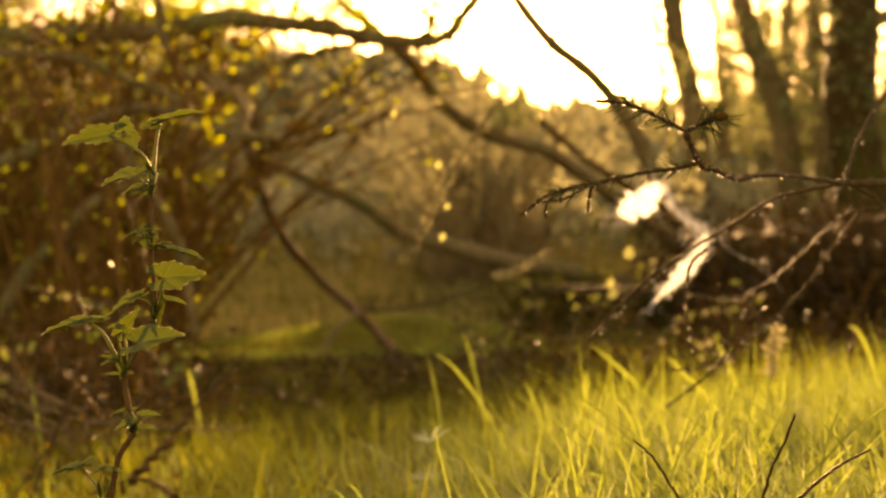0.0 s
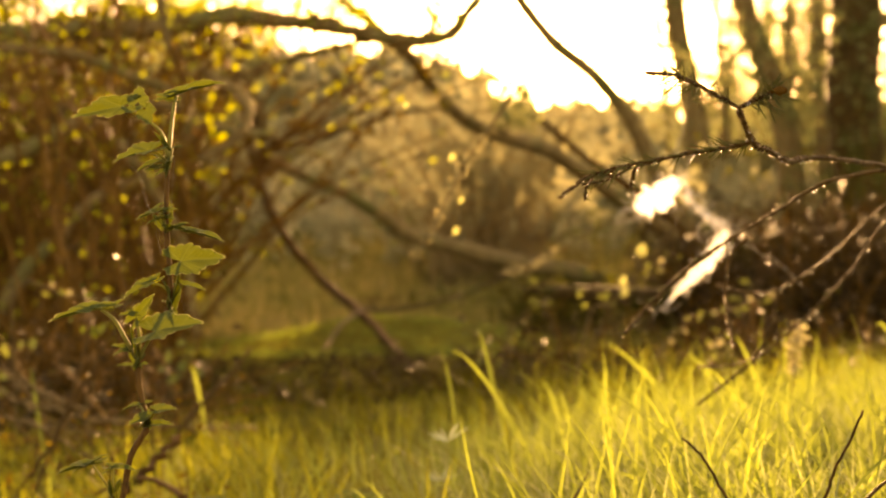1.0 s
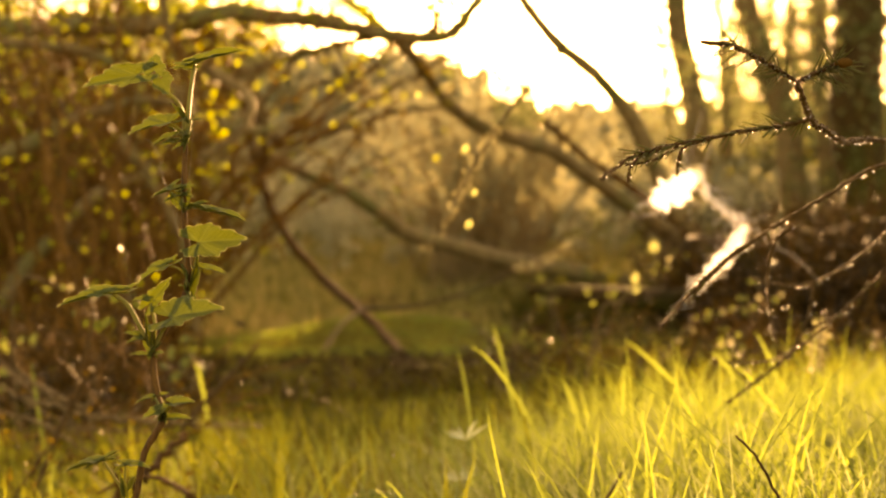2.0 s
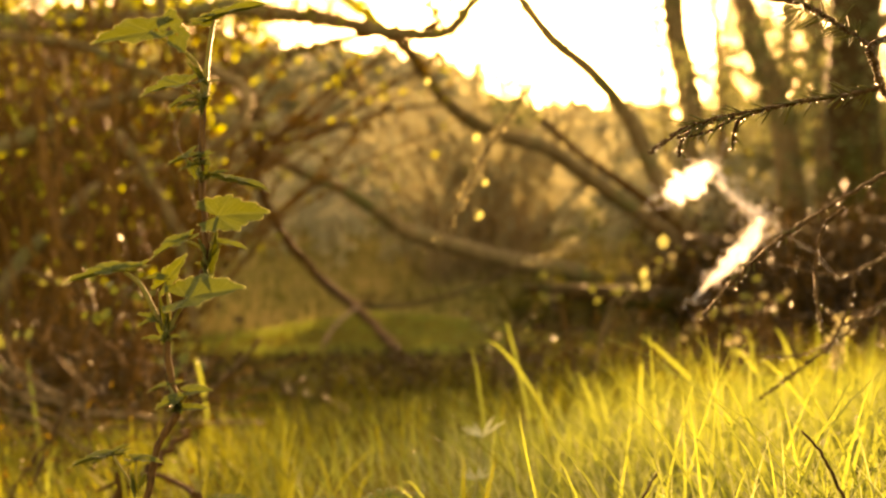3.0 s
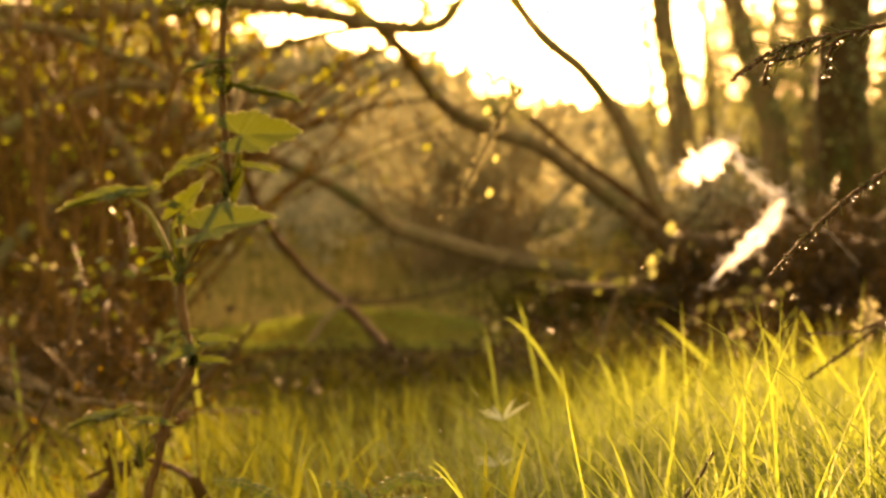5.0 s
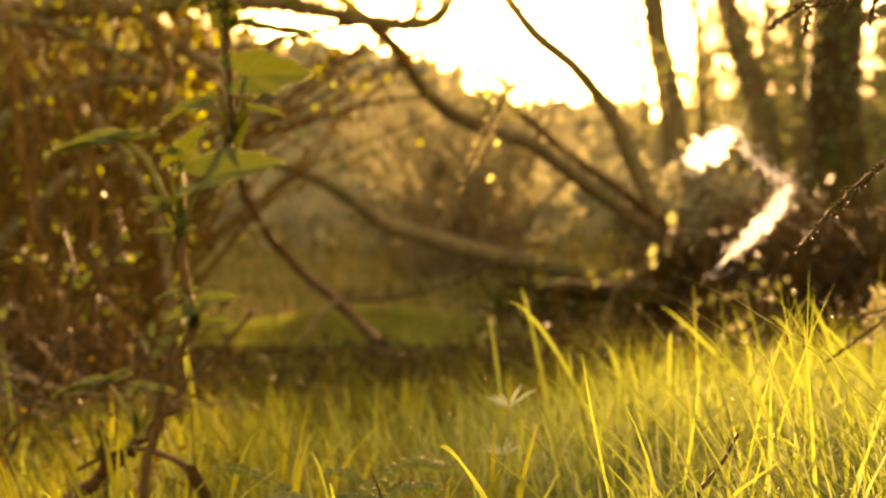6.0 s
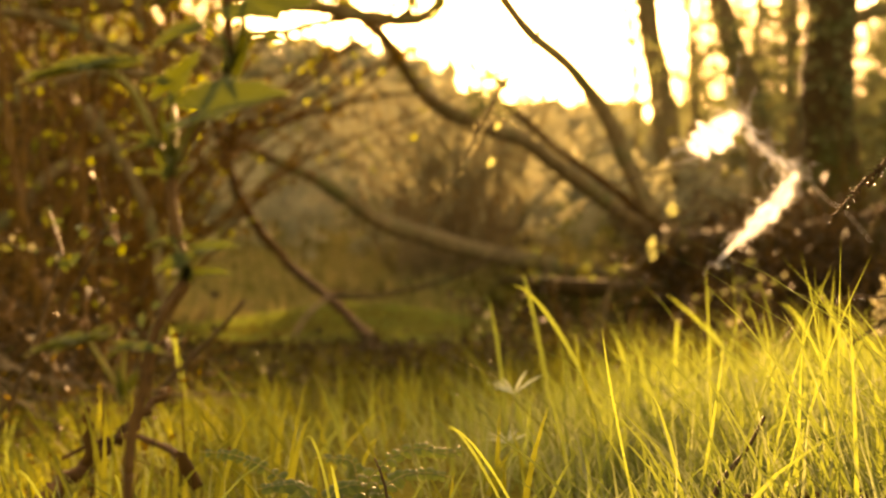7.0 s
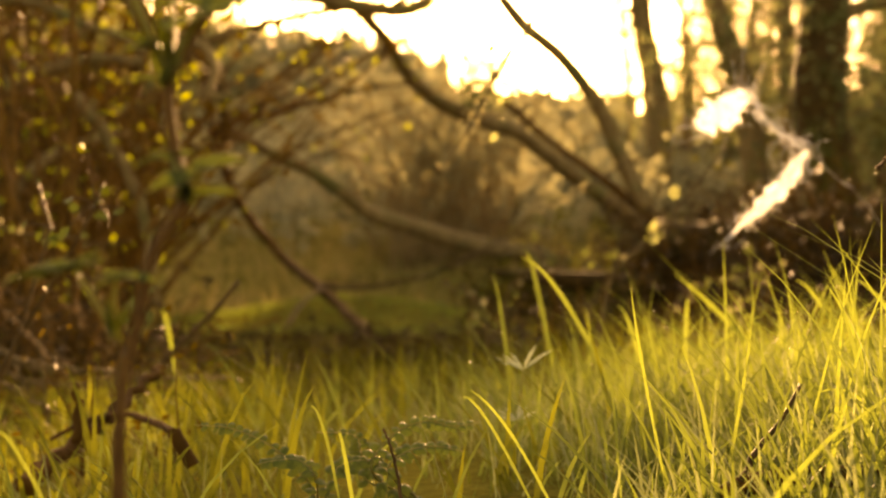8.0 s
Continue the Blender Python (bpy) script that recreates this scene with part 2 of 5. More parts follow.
limb(tree, "limb", BARK, [(-1.18, 16, 3.31), (-0.69, 16.83, 3), (-0.36, 17.67, 2.79), (-0.08, 18.5, 2.47), (0.32, 19.33, 2.18), (0.91, 20.17, 1.99), (1.55, 21, 1.89), (2.06, 21.83, 1.65), (2.71, 22.67, 1.29), (3.39, 23.5, 0.9), (4.02, 24.33, 0.53), (4.78, 25.17, 0.03), (5.59, 26, -0.29)], 0.065, 0.17)
limb(tree, "limb", BARK_WARM, [(1.41, 25.5, 3.02), (2.03, 25.5, 2.56), (2.55, 25.5, 2.09), (3.28, 25.5, 1.58), (3.91, 25.5, 1.11), (4.43, 25.5, 0.6)], 0.05, 0.09)
limb(tree, "branch", BARK, [(4.24, 25, 0.84), (3.98, 25, 1.45), (3.82, 25, 1.86), (3.57, 25, 2.27)], 0.09, 0.05)
limb(tree, "trunk", BARK, [(4.84, 26, 0.39), (5.27, 26, -0.08), (5.7, 26, -0.72), (6.03, 26, -1.46), (6.13, 26, -2.1)], 0.22, 0.4)
limb(tree, "fallen_stem", BARK, [(-2.52, 17.8, 1.72), (-2.228, 18, 1.562), (-1.727, 18.417, 1.316), (-1.312, 18.833, 1.139), (-0.952, 19.25, 0.906), (-0.535, 19.667, 0.606), (-0.018, 20.083, 0.454), (0.563, 20.5, 0.278), (1.17, 20.917, 0.128), (1.889, 21.333, 0.006), (2.813, 21.75, -0.199), (4.136, 22.167, -0.367), (5.328, 22.583, -0.57), (8.083, 23, -1.294)], 0.055, 0.2, 0.18, label="long dark mossy stem lying low")

# block of leaves added in the sun's path to shade the left grass
spray = Shape()
for i in range(420):
    u = 0.42 + rng.random() * 0.6
    q = Vector((0.3 + 1.0 * u, rng.uniform(18.9, 20.4), 2.15 + (0.85 - 0.32 * u) * rng.random()))
    spray.leaflet(q, rng.normal(size=3), rng.normal(size=3), rng.uniform(0.06, 0.12), rng.uniform(0.05, 0.09))
for i in range(14):
    u = 0.42 + 0.58 * rng.random()
    q = Vector((0.3 + u, 19.3 + u, 2.1))
    spray.tube([q, q + Vector((rng.normal() * 0.1, 0, 0.35)), q + Vector((rng.normal() * 0.25, rng.normal() * 0.2, 0.75))], 0.014, 0.004, 4, 2)
gap = Shape()
for i in range(9):
    q = Vector((2.3 + 0.14 * i, 24.4, 3.75 - 0.13 * i))
    d = Vector((0.5 + 0.3 * rng.normal(), 0.2 * rng.normal(), 0.8)).normalized() * rng.uniform(0.7, 1.5)
    cc = gap.tube([q, q + d * 0.5 + Vector((0.06, 0, 0)), q + d], 0.014, 0.005, 4, 4, 0.2, 0.02)
    for k in range(9):
        gap.leaflet(cc[rng.integers(3, len(cc))] + Vector(rng.normal(size=3)) * 0.08, rng.normal(size=3), rng.normal(size=3), rng.uniform(0.06, 0.11), rng.uniform(0.04, 0.07))
tagged(gap.put("twig_work", FOLIAGE, tree, "thin upright shoots with young leaves"), kind="stuff")
tagged(spray.put("leafy_spray", FOLIAGE, tree, "spray of young leaves added on the limb to shade the grass"), kind="stuff")

log = thing("fallen_log", "dark mossy fallen trunk lying in the hollow", "log")
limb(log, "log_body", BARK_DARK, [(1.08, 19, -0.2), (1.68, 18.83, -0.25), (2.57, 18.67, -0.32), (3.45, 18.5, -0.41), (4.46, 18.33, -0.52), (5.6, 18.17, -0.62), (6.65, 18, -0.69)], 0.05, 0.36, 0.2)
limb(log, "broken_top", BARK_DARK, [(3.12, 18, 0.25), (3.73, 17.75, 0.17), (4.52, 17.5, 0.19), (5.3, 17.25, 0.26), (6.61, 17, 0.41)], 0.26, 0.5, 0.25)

# ---- the long fallen limb ----
fallen = thing("fallen_limb", "long bare brown limb propped aslant from the ground", "fallen branch")
limb(fallen, "stem", BARK_WARM, [(-3.285, 18.5, 3.628), (-2.953, 18.5, 2.975), (-2.709, 18.5, 2.408), (-2.522, 18, 1.668), (-2.258, 17.5, 0.981), (-1.925, 17, 0.474), (-1.491, 16.67, 0.02), (-1.008, 15, -0.249), (-0.593, 13, -0.441), (-0.243, 9.5, -0.494), (-0.073, 6, -0.334)], 0.075, 0.038, 0.14, 0.006)
limb(fallen, "side_branch", BARK_DARK, [(-0.927, 14.6, -0.246), (-1.046, 13.4, -0.333), (-1.107, 12.2, -0.491), (-1.116, 11, -0.626)], 0.022, 0.016)
limb(fallen, "side_branch", BARK_DARK, [(-1.067, 15, -0.214), (-0.733, 15.6, -0.283), (-0.239, 16.2, -0.253), (0.362, 16.8, -0.111), (0.939, 17.4, 0.155), (1.412, 18, 0.354)], 0.03, 0.014)
limb(fallen, "side_branch", BARK_DARK, [(-2.279, 17.8, 1.793), (-1.832, 17.9, 1.956), (-1.44, 18, 2.158), (-1.106, 18.1, 2.437), (-0.833, 18.2, 2.686)], 0.035, 0.015)
limb(fallen, "side_branch", BARK_WARM, [(-2.4, 17.9, 1.6), (-2.204, 17.6, 1.7), (-1.67, 17.75, 1.83), (-1.119, 18, 2.036), (-0.549, 18.25, 2.211), (0.038, 18.5, 2.294)], 0.05, 0.02)
limb(fallen, "side_branch", BARK_WARM, [(-2.375, 12, 2.003), (-2.327, 13.1, 1.999), (-2.29, 14.2, 2.053), (-2.219, 15.3, 1.988), (-2.194, 16.4, 1.828), (-2.3, 17.5, 1.4)], 0.03, 0.05)

# ---- the tree outside the view whose limbs hang in ----
over = thing("overhanging_tree", "dark tree with long level limbs hanging over the thicket", "tree")
limb(over, "trunk", BARK, [(-6.6, 14.2, -1.0), (-6.5, 14.1, 1.0), (-6.3, 14, 2.6), (-6.6, 14.2, 6), (-6.2, 14.5, 10)], 0.34, 0.15)
limb(over, "limb", BARK, [(-6.35, 14, 2.2)] + [(-4.84, 14, 2.57), (-3.83, 14.1, 2.68), (-2.92, 14.2, 2.71), (-2.23, 14.3, 2.85), (-1.77, 14.4, 2.81), (-1.31, 14.5, 2.77), (-0.84, 14.6, 2.69), (-0.48, 14.7, 2.64), (0, 14.8, 2.66), (0.31, 14.9, 3), (0.63, 15, 3.42)], 0.12, 0.06)
limb(over, "branch", BARK, [(-2.64, 14.5, 2.03), (-2.41, 14.6, 2.16), (-2, 14.7, 2.32), (-1.47, 14.8, 2.5), (-0.98, 14.9, 2.63), (-0.56, 15, 2.69)], 0.045, 0.04)
limb(over, "branch", BARK, [(-2.96, 14.4, 2.72), (-2.7, 14.55, 2.49), (-2.43, 14.7, 2.26), (-2.15, 14.85, 2.09), (-1.93, 15, 1.67)], 0.06, 0.04)
limb(over, "branch", BARK, [(-2.233, 14.5, 2.392), (-2.067, 14.667, 2.158), (-1.972, 14.833, 1.917), (-2.052, 15, 1.698)], 0.04, 0.03)
limb(over, "branch", BARK, [(-1.951, 15, 1.847), (-1.743, 15.15, 2.015), (-1.336, 15.3, 2.248), (-0.858, 15.45, 2.376), (-0.618, 15.6, 2.511)], 0.035, 0.018)

tangle, young = Shape(), Shape()
for i in range(80):
    u = rng.random()
    q = Vector((-4.8 + 5.0 * u, 14.3 + 0.6 * u, 2.68 + 0.1 * rng.normal()))
    d = Vector((0.4 + rng.normal() * 0.8, rng.normal() * 0.5, -0.35 + rng.normal() * 0.6)).normalized()
    ln = rng.uniform(0.4, 1.3) * (1 - 0.45 * u)
    cc = tangle.tube([q, q + d * ln * 0.5 + Vector((0, 0, 0.06)), q + d * ln + Vector((0, 0, -0.12 * ln))], rng.uniform(0.008, 0.022), 0.004, 5, 4, 0.2, 0.012)
    for k in range(7):
        o = cc[rng.integers(2, len(cc))] + Vector(rng.normal(size=3)) * 0.06
        young.leaflet(o, rng.normal(size=3), rng.normal(size=3), rng.uniform(0.04, 0.08), rng.uniform(0.03, 0.05))
for i in range(125):
    q = Vector((rng.uniform(-4.9, 0.0), rng.uniform(14.3, 15.2), 2.7 + 0.06 * rng.normal()))
    d = Vector((0.3 + rng.normal() * 0.7, rng.normal() * 0.4, 0.7 + rng.normal() * 0.3)).normalized()
    ln = rng.uniform(0.3, 0.8)
    cc = tangle.tube([q, q + d * ln * 0.5 + Vector((0, 0, 0.05)), q + d * ln], rng.uniform(0.007, 0.016), 0.004, 5, 4, 0.2, 0.012)
    for k in range(14):
        o = cc[rng.integers(2, len(cc))] + Vector(rng.normal(size=3)) * 0.08
        young.leaflet(o, rng.normal(size=3), rng.normal(size=3), rng.uniform(0.05, 0.1), rng.uniform(0.04, 0.07))
tagged(tangle.put("twig_work", BARK_WARM, over), kind="stuff")
tagged(young.put("young_leaves", YELLOW, over), kind="stuff")

# ---- thicket limbs ----
thicket = thing("thicket_shrub", "tangled brown shrub with grey arching limbs and yellow spring leaves", "shrub")
for pts, r0, r1 in (
        ([(-3.02, 8.5, 0.85), (-2.56, 8.7, 1.1), (-2.42, 8.9, 1.23), (-2.23, 9.1, 1.32), (-2.03, 9.3, 1.39), (-1.81, 9.5, 1.39)], 0.05, 0.03),
        ([(-2.89, 8.5, -0.13), (-2.66, 8.7, 0.3), (-2.52, 8.9, 0.5), (-2.37, 9.1, 0.72), (-2.17, 9.3, 0.86), (-1.92, 9.5, 0.94)], 0.05, 0.025),
        ([(-2.02, 8.5, 1.08), (-1.9, 8.56, 0.91), (-1.78, 8.62, 0.7), (-1.69, 8.68, 0.5), (-1.65, 8.74, 0.27), (-1.61, 8.8, -0.14)], 0.035, 0.03),
        ([(-1.7, 9.5, 1.66), (-1.54, 9.5, 1.55), (-1.41, 9.5, 1.48), (-1.36, 9.5, 1.33), (-1.48, 9.5, 1.15), (-1.7, 9.5, 1.02)], 0.035, 0.03),
        ([(-3.06, 9, 1.75), (-2.41, 9, 1.69), (-2.13, 9, 1.58), (-1.89, 9, 1.5), (-1.69, 9, 1.38)], 0.035, 0.02),
        ([(-1.767, 6, 1.057), (-1.755, 6.04, 0.815), (-1.744, 6.08, 0.592), (-1.698, 6.12, 0.366), (-1.675, 6.16, 0.182), (-1.638, 6.2, -0.19)], 0.012, 0.014),
        ([(-2.52, 8.5, 1.64), (-2.45, 8.5, 1.29), (-2.43, 8.5, 0.87), (-2.4, 8.5, 0.52), (-2.3, 8.5, 0.03), (-2.28, 8.5, -0.46)], 0.016, 0.03),
        ([(-2.05, 11, 1.46), (-1.853, 11.167, 1.394), (-1.649, 11.333, 1.367), (-1.484, 11.5, 1.377)], 0.045, 0.03),
        ([(-1.99, 10.5, 1.62), (-1.936, 10.5, 1.347), (-1.995, 10.5, 1.21), (-2.156, 10.5, 1.153)], 0.06, 0.05),
        ([(-2.153, 10.5, 2.385), (-2.136, 10.5, 2.148), (-2.056, 10.5, 1.866), (-1.91, 10.5, 1.583)], 0.04, 0.03),
        ([(-1.886, 8, 1.916), (-1.901, 8, 1.621), (-1.918, 8, 1.425), (-1.904, 8, 1.13), (-1.95, 8, 0.4)], 0.012, 0.016),
        ([(-2.218, 7.5, 1.522), (-2.196, 7.5, 1.369), (-2.133, 7.5, 1.183), (-2.09, 7.5, 0.999), (-2.083, 7.5, 0.569), (-2.1, 7.5, -0.3)], 0.012, 0.016),
        ([(-1.78, 9, 1.73), (-1.68, 9, 1.4), (-1.79, 9, 1.1), (-1.72, 9, 0.84), (-1.66, 9, 0.51)], 0.03, 0.02)):
    limb(thicket, "stem", BARK if r0 > 0.03 else STEMS, pts, r0, r1, 0.15, 0.006, seg=7)


for pts, r0, r1 in (
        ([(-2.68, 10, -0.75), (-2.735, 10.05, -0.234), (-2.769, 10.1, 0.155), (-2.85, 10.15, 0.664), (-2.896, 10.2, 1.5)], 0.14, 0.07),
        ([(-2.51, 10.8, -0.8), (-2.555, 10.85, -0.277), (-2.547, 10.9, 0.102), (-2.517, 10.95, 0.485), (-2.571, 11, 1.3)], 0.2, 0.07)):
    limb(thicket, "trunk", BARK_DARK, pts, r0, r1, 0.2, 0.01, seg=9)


def shrub_stuff(name, n, xr, yr, zr, label, leaf, size, mat=FOLIAGE, slope=None, bare=0.2, stems=None, thin=1.0, single=""):
    """Crooked shoots with small leaves, spread through a block of air over the ground; single: the group in which each shoot is a thing of its own."""
    s, lv = Shape(), Shape()
    for i in range(n):
        if single:
            s, lv = Shape(), Shape()
        x, y = rng.uniform(*xr), rng.uniform(*yr)
        if slope and x > slope * y:
            continue
        z0 = ground_z(x, y) - 0.05
        h = rng.uniform(*zr)
        lean = Vector((rng.normal() * 0.3, rng.normal() * 0.25, 1)) * h
        p = Vector((x, y, z0))
        sag = Vector((rng.normal() * 0.25 * h, rng.normal() * 0.2 * h, -0.1 * h))
        line = [p, p + lean * 0.35, p + lean * 0.7 + sag * 0.4, p + lean + sag]
        r = (min(0.004, 0.012 * h) + 0.006 * h) * thin
        c = s.tube(line, r, r * 0.3, 4, 3, 0.2, 0.01 * h * thin)
        for q in c[int(len(c) * bare):]:
            for k in range(leaf):
                off = Vector(rng.normal(size=3)) * 0.12 * h ** 0.5
                b = q + off
                if k == 0 and rng.random() < 0.5:
                    s.tube([q, q + off * 0.6, b], r * 0.4, r * 0.2, 3, 1)
                lv.leaflet(b, rng.normal(size=3), rng.normal(size=3) + np.array((0, 0, 1)), size * rng.uniform(0.6, 1.4), size * rng.uniform(0.4, 0.8))
        if single:
            root = thing(name, label, "shoot", single)
            s.put("stem", stems or STEMS, root)
            if lv.f:
                tagged(lv.put("foliage", mat, root), kind="stuff")
    if single:
        return None
    root = thing(name, label, "shrubs", kind="stuff")
    s.put("shoots", stems or STEMS, root)
    lv.put("leaves", mat, root)
    return root


shrub_stuff("thicket_brush", 480, (-5.4, -1.5), (9.8, 14), (1.0, 3.6), "tangle of brown shoots with small yellow leaves", 2, 0.046, mat=YELLOW, slope=-0.205, bare=0.6)
shrub_stuff("leafy_shoot", 60, (-3.4, -1.7), (8.0, 11.5), (1.6, 3.0), "tall thin brown shoot with bright yellow-green leaves", 2, 0.06, mat=YELLOW, slope=-0.2, bare=0.68, single="tall shoots of the thicket")
shrub_stuff("thin_shoot", 60, (-3.2, -1.2), (6.4, 9.2), (0.6, 2.2), "thin brown shoot with a few yellow leaves", 1, 0.04, mat=YELLOW, slope=-0.2, single="thin shoots before the thicket")
shrub_stuff("thicket_backing", 420, (-8, -2.6), (13.5, 20), (1.8, 5.2), "dense dark brush behind the thicket", 4, 0.13, mat=BROWN, slope=-0.195)
# brush of the middle and far slope, its haze painted in by the pale leaf colour
shrub_stuff("middle_brush", 130, (-0.4, 1.9), (27, 29.5), (3.4, 4.5), "brown brush with haze put into its pale colour", 12, 0.09, mat=WOODS, bare=0.45, stems=PALE_STEMS)
shrub_stuff("crest_wood", 420, (-32, 3), (92, 135), (3.0, 6.5), "tall brush on the far crest, haze put into its colour", 12, 0.6, mat=WOODS)
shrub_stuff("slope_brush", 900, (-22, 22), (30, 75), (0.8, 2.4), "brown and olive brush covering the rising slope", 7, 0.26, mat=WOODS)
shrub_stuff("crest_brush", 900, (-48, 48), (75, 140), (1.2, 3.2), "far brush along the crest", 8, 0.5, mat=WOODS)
shrub_stuff("far_wood", 130, (9, 24), (48, 62), (3.5, 8.5), "far wood with many small leaves and gaps of sky", 6, 0.24)
# near-black leaves paint the shaded mass at the tree feet
shrub_stuff("dark_brush", 620, (3.0, 10.5), (13.2, 23), (0.6, 1.9), "brush round the tree feet with shade put into its leaf colour", 6, 0.1, mat=SHADE_LEAF)
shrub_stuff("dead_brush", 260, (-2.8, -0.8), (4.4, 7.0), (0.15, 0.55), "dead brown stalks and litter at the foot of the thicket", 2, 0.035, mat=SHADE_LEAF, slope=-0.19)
# added behind the log to keep the low sun off its top
shrub_stuff("log_shade_brush", 120, (0.8, 4.4), (19.3, 21), (0.35, 0.95), "low olive brush added behind the fallen log to shade it", 5, 0.08, mat=OLIVE)
shrub_stuff("bramble_tangle", 90, (-1.15, -0.4), (1.95, 3.5), (0.08, 0.3), "thin dead bramble stems arching over the grass", 1, 0.012, mat=BROWN, slope=-0.17, thin=0.3, stems=BARK_WARM)
# low litter added as the shadow band of the ditch, dark by colour
shrub_stuff("ditch_litter", 700, (-2.6, 0.9), (5.2, 11), (0.03, 0.16), "leaves and short stalks added as the ditch's dark shadow band", 3, 0.035, mat=SHADE_LEAF)
shrub_stuff("foot_brush", 26, (7.4, 10.5), (24, 26.2), (1.6, 4.2), "olive brush before the thick trunk", 6, 0.12, mat=OLIVE)
shrub_stuff("bank_brush", 50, (10.6, 16), (28.5, 38), (2.5, 5.0), "dark olive brush between the bank trees", 8, 0.2, mat=OLIVE)
# leaf colour again carries the hollow's shade
shrub_stuff("hollow_stalks", 200, (0.2, 3.2), (5.2, 10), (0.1, 0.45), "dead stalks in the hollow with shade put into their leaf colour", 2, 0.04, mat=SHADE_LEAF)

# ---- standing trees along the far side ----


def standing_tree(label, line, r0, r1, height, leaves, twigs=44, mat=BARK):
    t = thing("woodland_tree", label, "tree", "trees beyond the hollow")
    top = Vector(line[0])
    up = (top - Vector(line[1])).normalized()
    foot = Vector((line[-1][0], line[-1][1], ground_z(line[-1][0], line[-1][1]) - 0.2))
    full = [top + up * height + Vector((rng.normal() * 0.4, 0, 0)), top + up * height * 0.5] + [Vector(p) for p in line] + [foot]
    s = Shape()
    c = s.tube(full, r1 * 0.3, r0, 9, 4, 0.15)
    s.put("trunk", mat, t)
    b, lv = Shape(), Shape()
    for i in range(twigs):
        q = c[rng.integers(0, int(len(c) * 0.75))]
        d = Vector((rng.normal(), rng.normal() * 0.7, 0.35 + 0.3 * rng.normal())).normalized()
        ln = rng.uniform(0.8, 2.6)
        cc = b.tube([q, q + d * ln * 0.5 + Vector((0, 0, 0.1)), q + d * ln], 0.035, 0.008, 5, 3, 0.2, 0.02)
        for k in range(leaves):
            o = cc[rng.integers(1, len(cc))] + Vector(rng.normal(size=3)) * 0.35
            lv.leaflet(o, rng.normal(size=3), rng.normal(size=3), rng.uniform(0.08, 0.2), rng.uniform(0.06, 0.14))
    tagged(b.put("branch_work", BARK, t), kind="stuff")
    tagged(lv.put("crown", FOLIAGE, t), kind="stuff")
    return t


standing_tree("dark straight tree with a leaning bole and thin spring leaves", [(6.72, 31, 6.31), (7.08, 31, 5.05), (7.41, 31, 4.16), (7.71, 31, 3.15), (7.89, 31, 1.62), (8.03, 31, 0.1)], 0.34, 0.7, 6, 26)
standing_tree("slender dark tree with sparse yellow-green leaves", [(9.31, 34, 6.92), (9.37, 34, 4.97), (9.44, 34, 3.29), (9.53, 34, 1.62), (9.65, 34, 0.36)], 0.24, 0.5, 6, 26)
standing_tree("broad pale-lit tree on the bank", [(7.44, 44, 8.86), (7.63, 44, 7.05), (8, 44, 5.25), (8.19, 44, 3.44), (8.29, 44, 0.91)], 0.45, 0.95, 6, 40)
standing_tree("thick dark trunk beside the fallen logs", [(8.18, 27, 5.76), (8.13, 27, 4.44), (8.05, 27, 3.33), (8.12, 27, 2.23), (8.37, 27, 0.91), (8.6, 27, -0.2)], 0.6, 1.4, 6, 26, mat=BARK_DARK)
standing_tree("thin tree on the bank with a sparse crown", [(9.22, 46, 9.27), (9.36, 46, 7.38), (9.48, 46, 5.49), (9.53, 46, 2.84)], 0.2, 0.16, 6, 55)
standing_tree("thin tree far back on the bank", [(12.74, 50, 10.08), (12.68, 50, 8.02), (12.65, 50, 5.96), (12.62, 50, 3.07)], 0.22, 0.16, 6, 70)
standing_tree("tree on the bank with many yellow leaves", [(7.55, 48, 9.64), (7.65, 48, 7.67), (7.86, 48, 5.7), (7.97, 48, 2.94)], 0.14, 0.1, 5, 36)
for tx, ty in ((-7, 30), (-9, 36), (-11, 28), (-7.6, 42), (-13, 40), (-10.2, 50), (13, 36), (15, 30), (-12, 60), (-9.5, 66),
               (13, 52), (16, 60), (19, 66), (15.5, 74), (24, 70), (20, 84), (28, 92), (23, 58), (18, 46)):
    zz = ground_z(tx, ty)
    standing_tree("woodland tree with a brown trunk and thin yellow leaves",
                  [(tx + 0.2, ty, zz + 6), (tx + 0.1, ty, zz + 4), (tx, ty, zz + 2), (tx, ty, zz)], 0.24, 0.16, 6, 110)

standing_tree("dark tree with a leafy crown beside the fallen logs", [(10.6, 29, 6), (10.5, 29, 4), (10.3, 29, 2), (10.3, 29, 0)], 0.3, 0.2, 6, 120, 60)
standing_tree("dark tree with a leafy crown beside the fallen logs", [(11.8, 34, 7), (11.9, 34, 4), (12, 34, 2), (12, 34, 0)], 0.3, 0.2, 6, 120, 60)
heavy = thing("leaning_branch", "dark heavy branch hung across two trees", "branch")
limb(heavy, "wood", BARK, [(8.08, 27, 4.33), (8.66, 27.25, 4.76), (9.4, 27.5, 5.03), (10.31, 27.75, 5.14), (11.34, 28, 4.96)], 0.12, 0.2)

